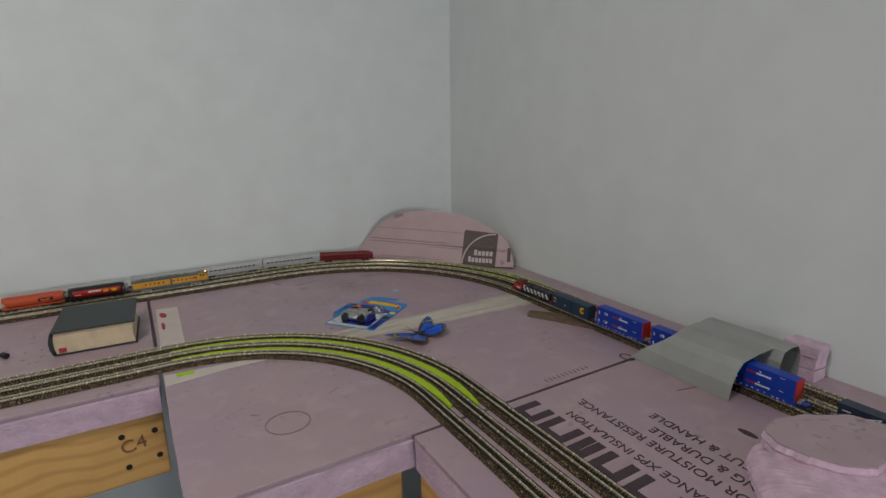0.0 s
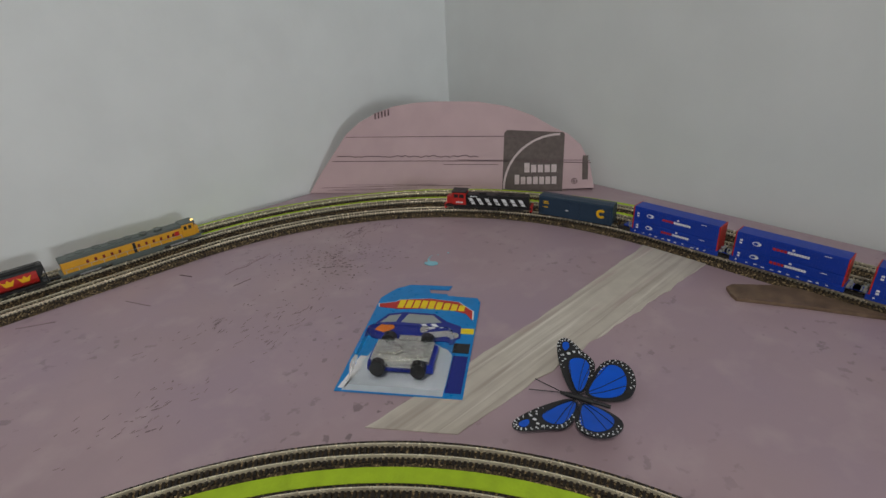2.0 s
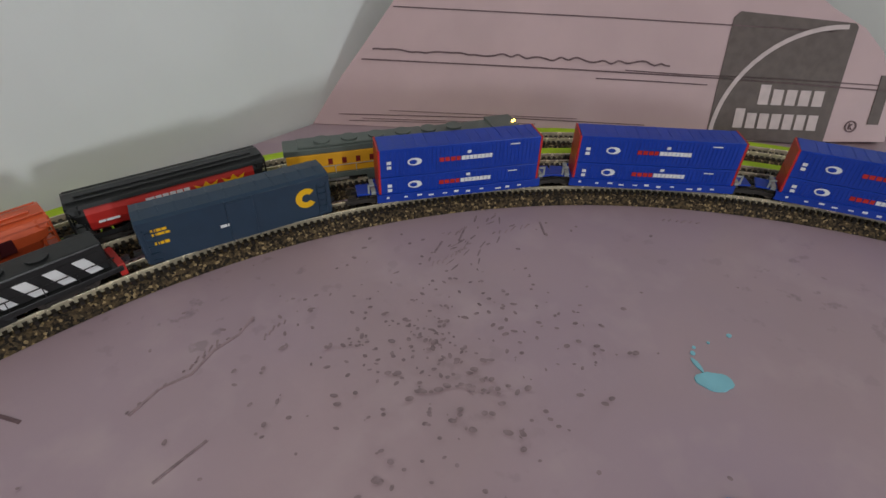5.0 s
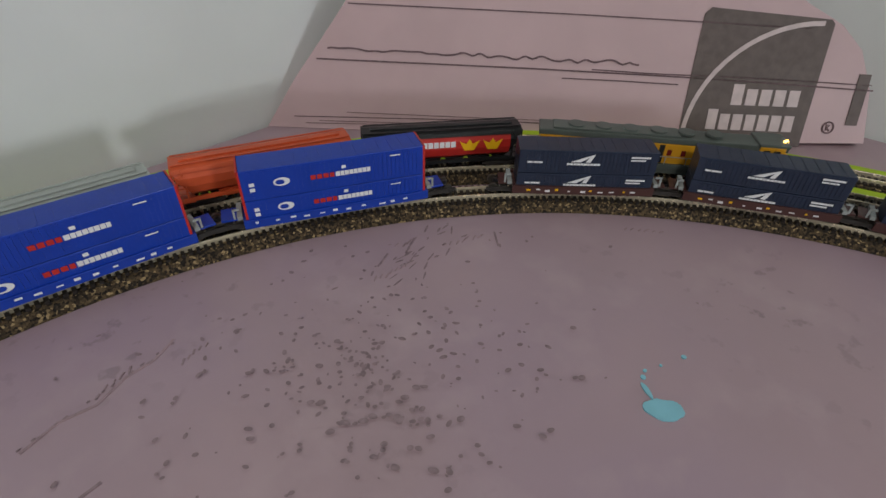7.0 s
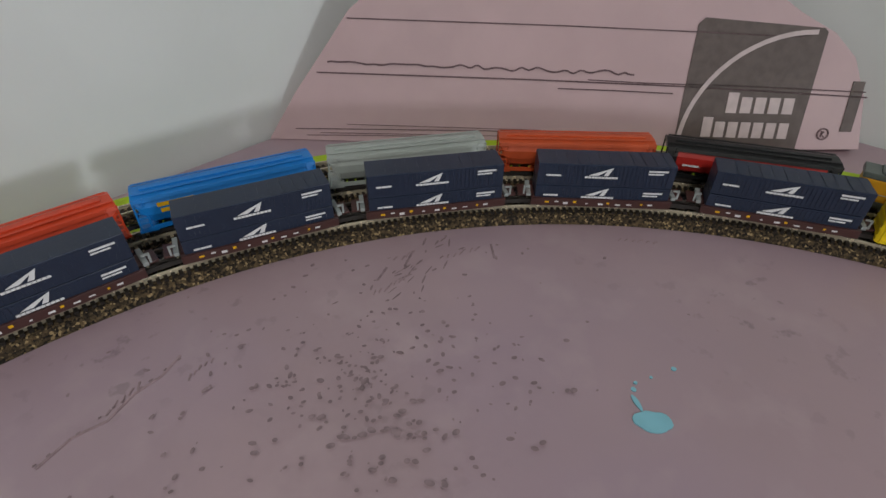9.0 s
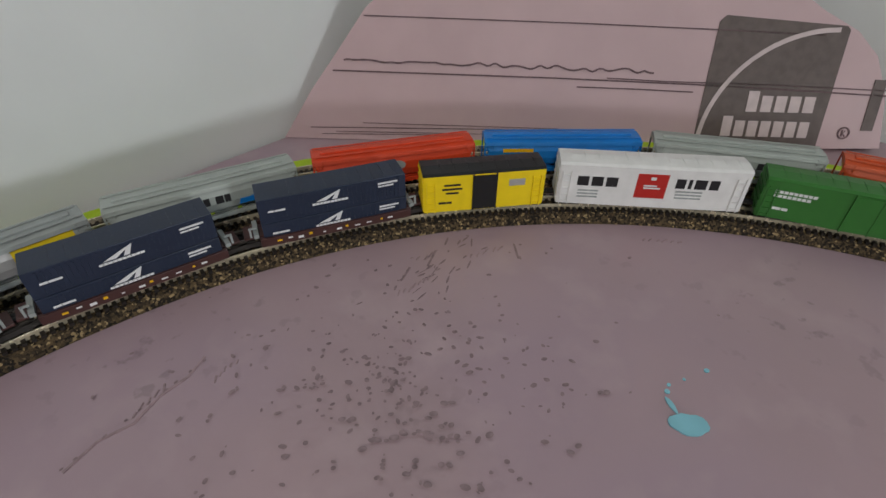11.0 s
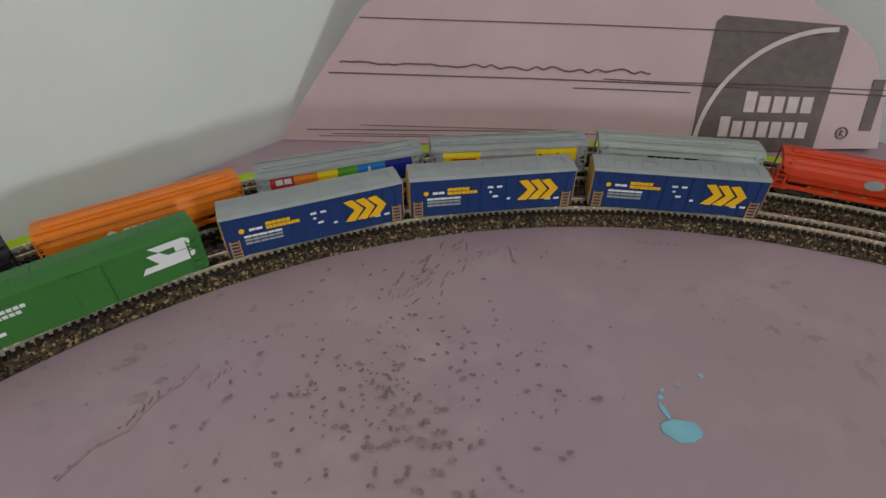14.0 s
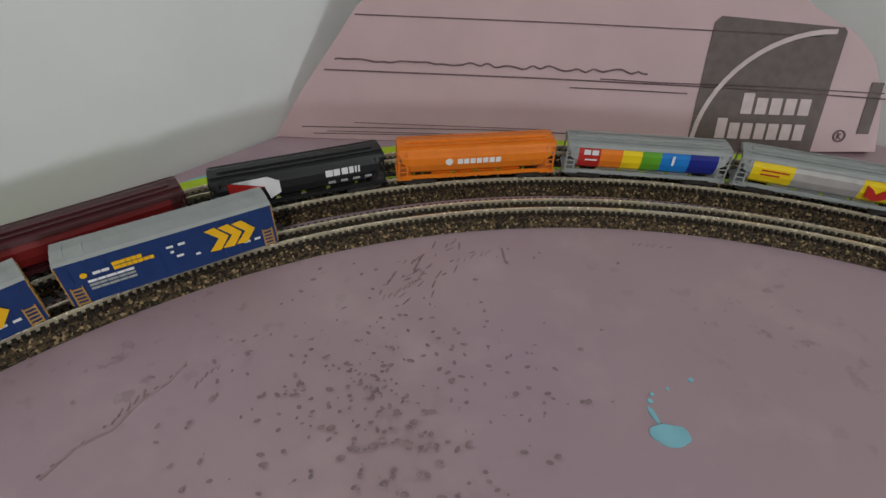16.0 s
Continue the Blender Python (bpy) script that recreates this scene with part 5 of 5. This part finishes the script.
shape(h, L, [(0.048 + 0.005 * math.cos(a), 0.0175 + 0.003 * math.sin(a)) for a in (k * math.pi / 6 for k in range(12))], C["roofgrey"], 0.0094)
h = add_hopper(0.722, "pale grey hopper car with black lettering blocks and blue figure", L, C["grey"], C["grey"])
words(h, L, 0.030, 0.0150, 0.0044, (0.0045, 0.003, 0.003, 0.0025, 0.003), M_black, 0.0094, 0.12)
words(h, L, 0.051, 0.0150, 0.0044, (0.004, 0.003), M_black, 0.0094, 0.12)
shape(h, L, [(0.062, 0.0120), (0.082, 0.0120), (0.084, 0.0145), (0.076, 0.0150), (0.073, 0.0165), (0.068, 0.0150), (0.063, 0.0150)], C["sky"], 0.0096)
for z in (0.0145, 0.0165, 0.0185):
    words(h, L, 0.013, z, 0.0008, (0.009,), C["roofgrey"], 0.0094)
h = add_hopper(0.824, "silver hopper car with yellow ends and red leaf emblem", L, M_silver, C["roofgrey"], bands=((0.27, C["yellow"]), (0.42, M_silver), (0.31, C["yellow"])), frame=C["roofgrey"])
shape(h, L, [(0.066, 0.0130), (0.071, 0.0110), (0.076, 0.0130), (0.077, 0.0200), (0.073, 0.0175), (0.071, 0.0150), (0.069, 0.0175), (0.065, 0.0200)], C["red"], 0.0096)
words(h, L, 0.013, 0.0175, 0.0009, (0.004, 0.010), C["red"], 0.0094)
words(h, L, 0.013, 0.0150, 0.0009, (0.010,), C["red"], 0.0094)
h = add_hopper(0.925, "grey-roofed hopper car with rainbow colour bands", L, M_silver, C["roofgrey"], bands=((0.16, C["red"]), (0.16, C["orange"]), (0.14, C["yellow"]), (0.14, C["leaf"]), (0.20, C["sky"]), (0.20, C["dblue"])), frame=C["roofgrey"])
words(h, L, 0.011, 0.0185, 0.0032, (0.0038, 0.0038), M_white, 0.0095)
words(h, L, 0.012, 0.0150, 0.0008, (0.007,), M_white, 0.0095)
words(h, L, 0.062, 0.0150, 0.0060, (0.0014,), M_white, 0.0095)
h = add_hopper(1.028, "orange hopper car with white lettering blocks", L, C["orange"], C["orange"])
words(h, L, 0.036, 0.0150, 0.0032, (0.003, 0.003, 0.003, 0.003, 0.003, 0.003, 0.003), M_white, 0.0094, 0.25)
shape(h, L, [(0.031 + 0.0022 * math.cos(a), 0.0166 + 0.0022 * math.sin(a)) for a in (k * math.pi / 6 for k in range(12))], M_white, 0.0094)
h = add_hopper(1.132, "black hopper car with red and white end and white lettering blocks", L, C["black"], C["black"])
shape(h, L, [(0.010, 0.0100), (0.010, 0.0230), (0.028, 0.0180)], C["red"], 0.0093)
shape(h, L, [(0.012, 0.0230), (0.028, 0.0180), (0.030, 0.0100), (0.036, 0.0130), (0.036, 0.0200), (0.030, 0.0235)], M_white, 0.0094)
words(h, L, 0.061, 0.0165, 0.0040, (0.004, 0.0035), M_white, 0.0094, 0.12)
words(h, L, 0.070, 0.0165, 0.0040, (0.0035, 0.0025, 0.001, 0.001), M_white, 0.0094, 0.2)
for u in (0.062, 0.069, 0.076, 0.083):
    decal(h, L, u, 0.0120, 0.004, 0.0014, C["roofgrey"], 0.0092)
add_hopper(1.240, "dark maroon hopper car with red sides", L, C["maroon"], C["wine"], frame=C["wine"])

# train by the wall: silver coaches with a maroon tail car
for i in range(5):
    L = 0.130
    c = thing("passenger_car", "maroon streamlined tail coach" if i == 0 else "silver streamlined passenger coach with dark windows", "model coach", "model coaches")
    body = C["maroon"] if i == 0 else M_silver
    n = 9
    prof = [(-0.0088, 0.005), (-0.0090, 0.018), (-0.0072, 0.0225), (-0.003, 0.0245), (0.003, 0.0245), (0.0072, 0.0225), (0.0090, 0.018), (0.0088, 0.005)]
    rings = [[(x, y * k, 0.005 + (z - 0.005) * (1 if k > 0.99 else 0.4 + 0.6 * k)) for y, z in prof] for x, k in (((-L / 2, 0.45), (-L / 2 + 0.006, 0.8), (-L / 2 + 0.016, 1.0), (L / 2, 1.0)) if i == 0 else ((-L / 2, 1.0), (L / 2, 1.0)))]
    part("body", loft(rings), body, c)
    for k in range(12):
        decal(c, L, 0.008 + k * 0.0092, 0.0145, 0.0062, 0.0030, M_black, 0.00895, "window")
    for z in (0.0075, 0.0090, 0.0105, 0.0120):
        decal(c, L, 0.003, z, L - 0.02, 0.0005, body, 0.0089, "flute")
    for sx in (-1, 1):
        truck(c, sx * 0.045)
        coupler(c, L / 2 if sx > 0 else -L / 2 - 0.003, L / 2 + 0.004 if sx > 0 else -L / 2)
    WALL.append((c, 0.066 + i * 0.136, L))


def along(rows, t):
    for (a, p), (b, q) in zip(rows, rows[1:]):
        if t <= b:
            return p + (q - p) * (t - a) / (b - a)
    return rows[-1][1]


def ride(R, RS, s, L):
    """The pose of a car whose two trucks stand on the track."""
    a, _ = centre(R, s - 0.33 * L, CB, RS)
    b, _ = centre(R, s + 0.33 * L, CB, RS)
    d, m = b - a, (a + b) / 2
    return Matrix.Translation((m.x, m.y, RAIL + 0.0001)) @ Matrix.Rotation(math.atan2(d.y, d.x), 4, "Z")


S_IN = [(0, 0.0), (2.5, 0.327), (5.5, 0.722), (7, 0.926), (9, 1.196), (12.5, 1.643), (14.5, 1.906), (16, 2.099)]
S_OUT = [(0, 0.800), (1.5, 0.668), (3.2, 0.519), (5.5, 0.318), (7, 0.178), (9, -0.008), (12.5, -0.332), (16, -0.660)]
S_WALL = [(0, 0.46), (1, 0.71), (1.5, 0.83), (3, 1.20), (6, 1.9), (9, 2.15), (16, 2.15)]


def motions():
    times = [0.5 * i for i in range(33)]
    for cars, R, RS, rows in ((INNER, RI, 0.372, S_IN), (OUTER, RO, RO, S_OUT), (WALL, RW, RW, S_WALL)):
        for ob, off, length in cars:
            walk(ob, [(t, ride(R, RS, along(rows, t) + off, length)) for t in times])


motions()
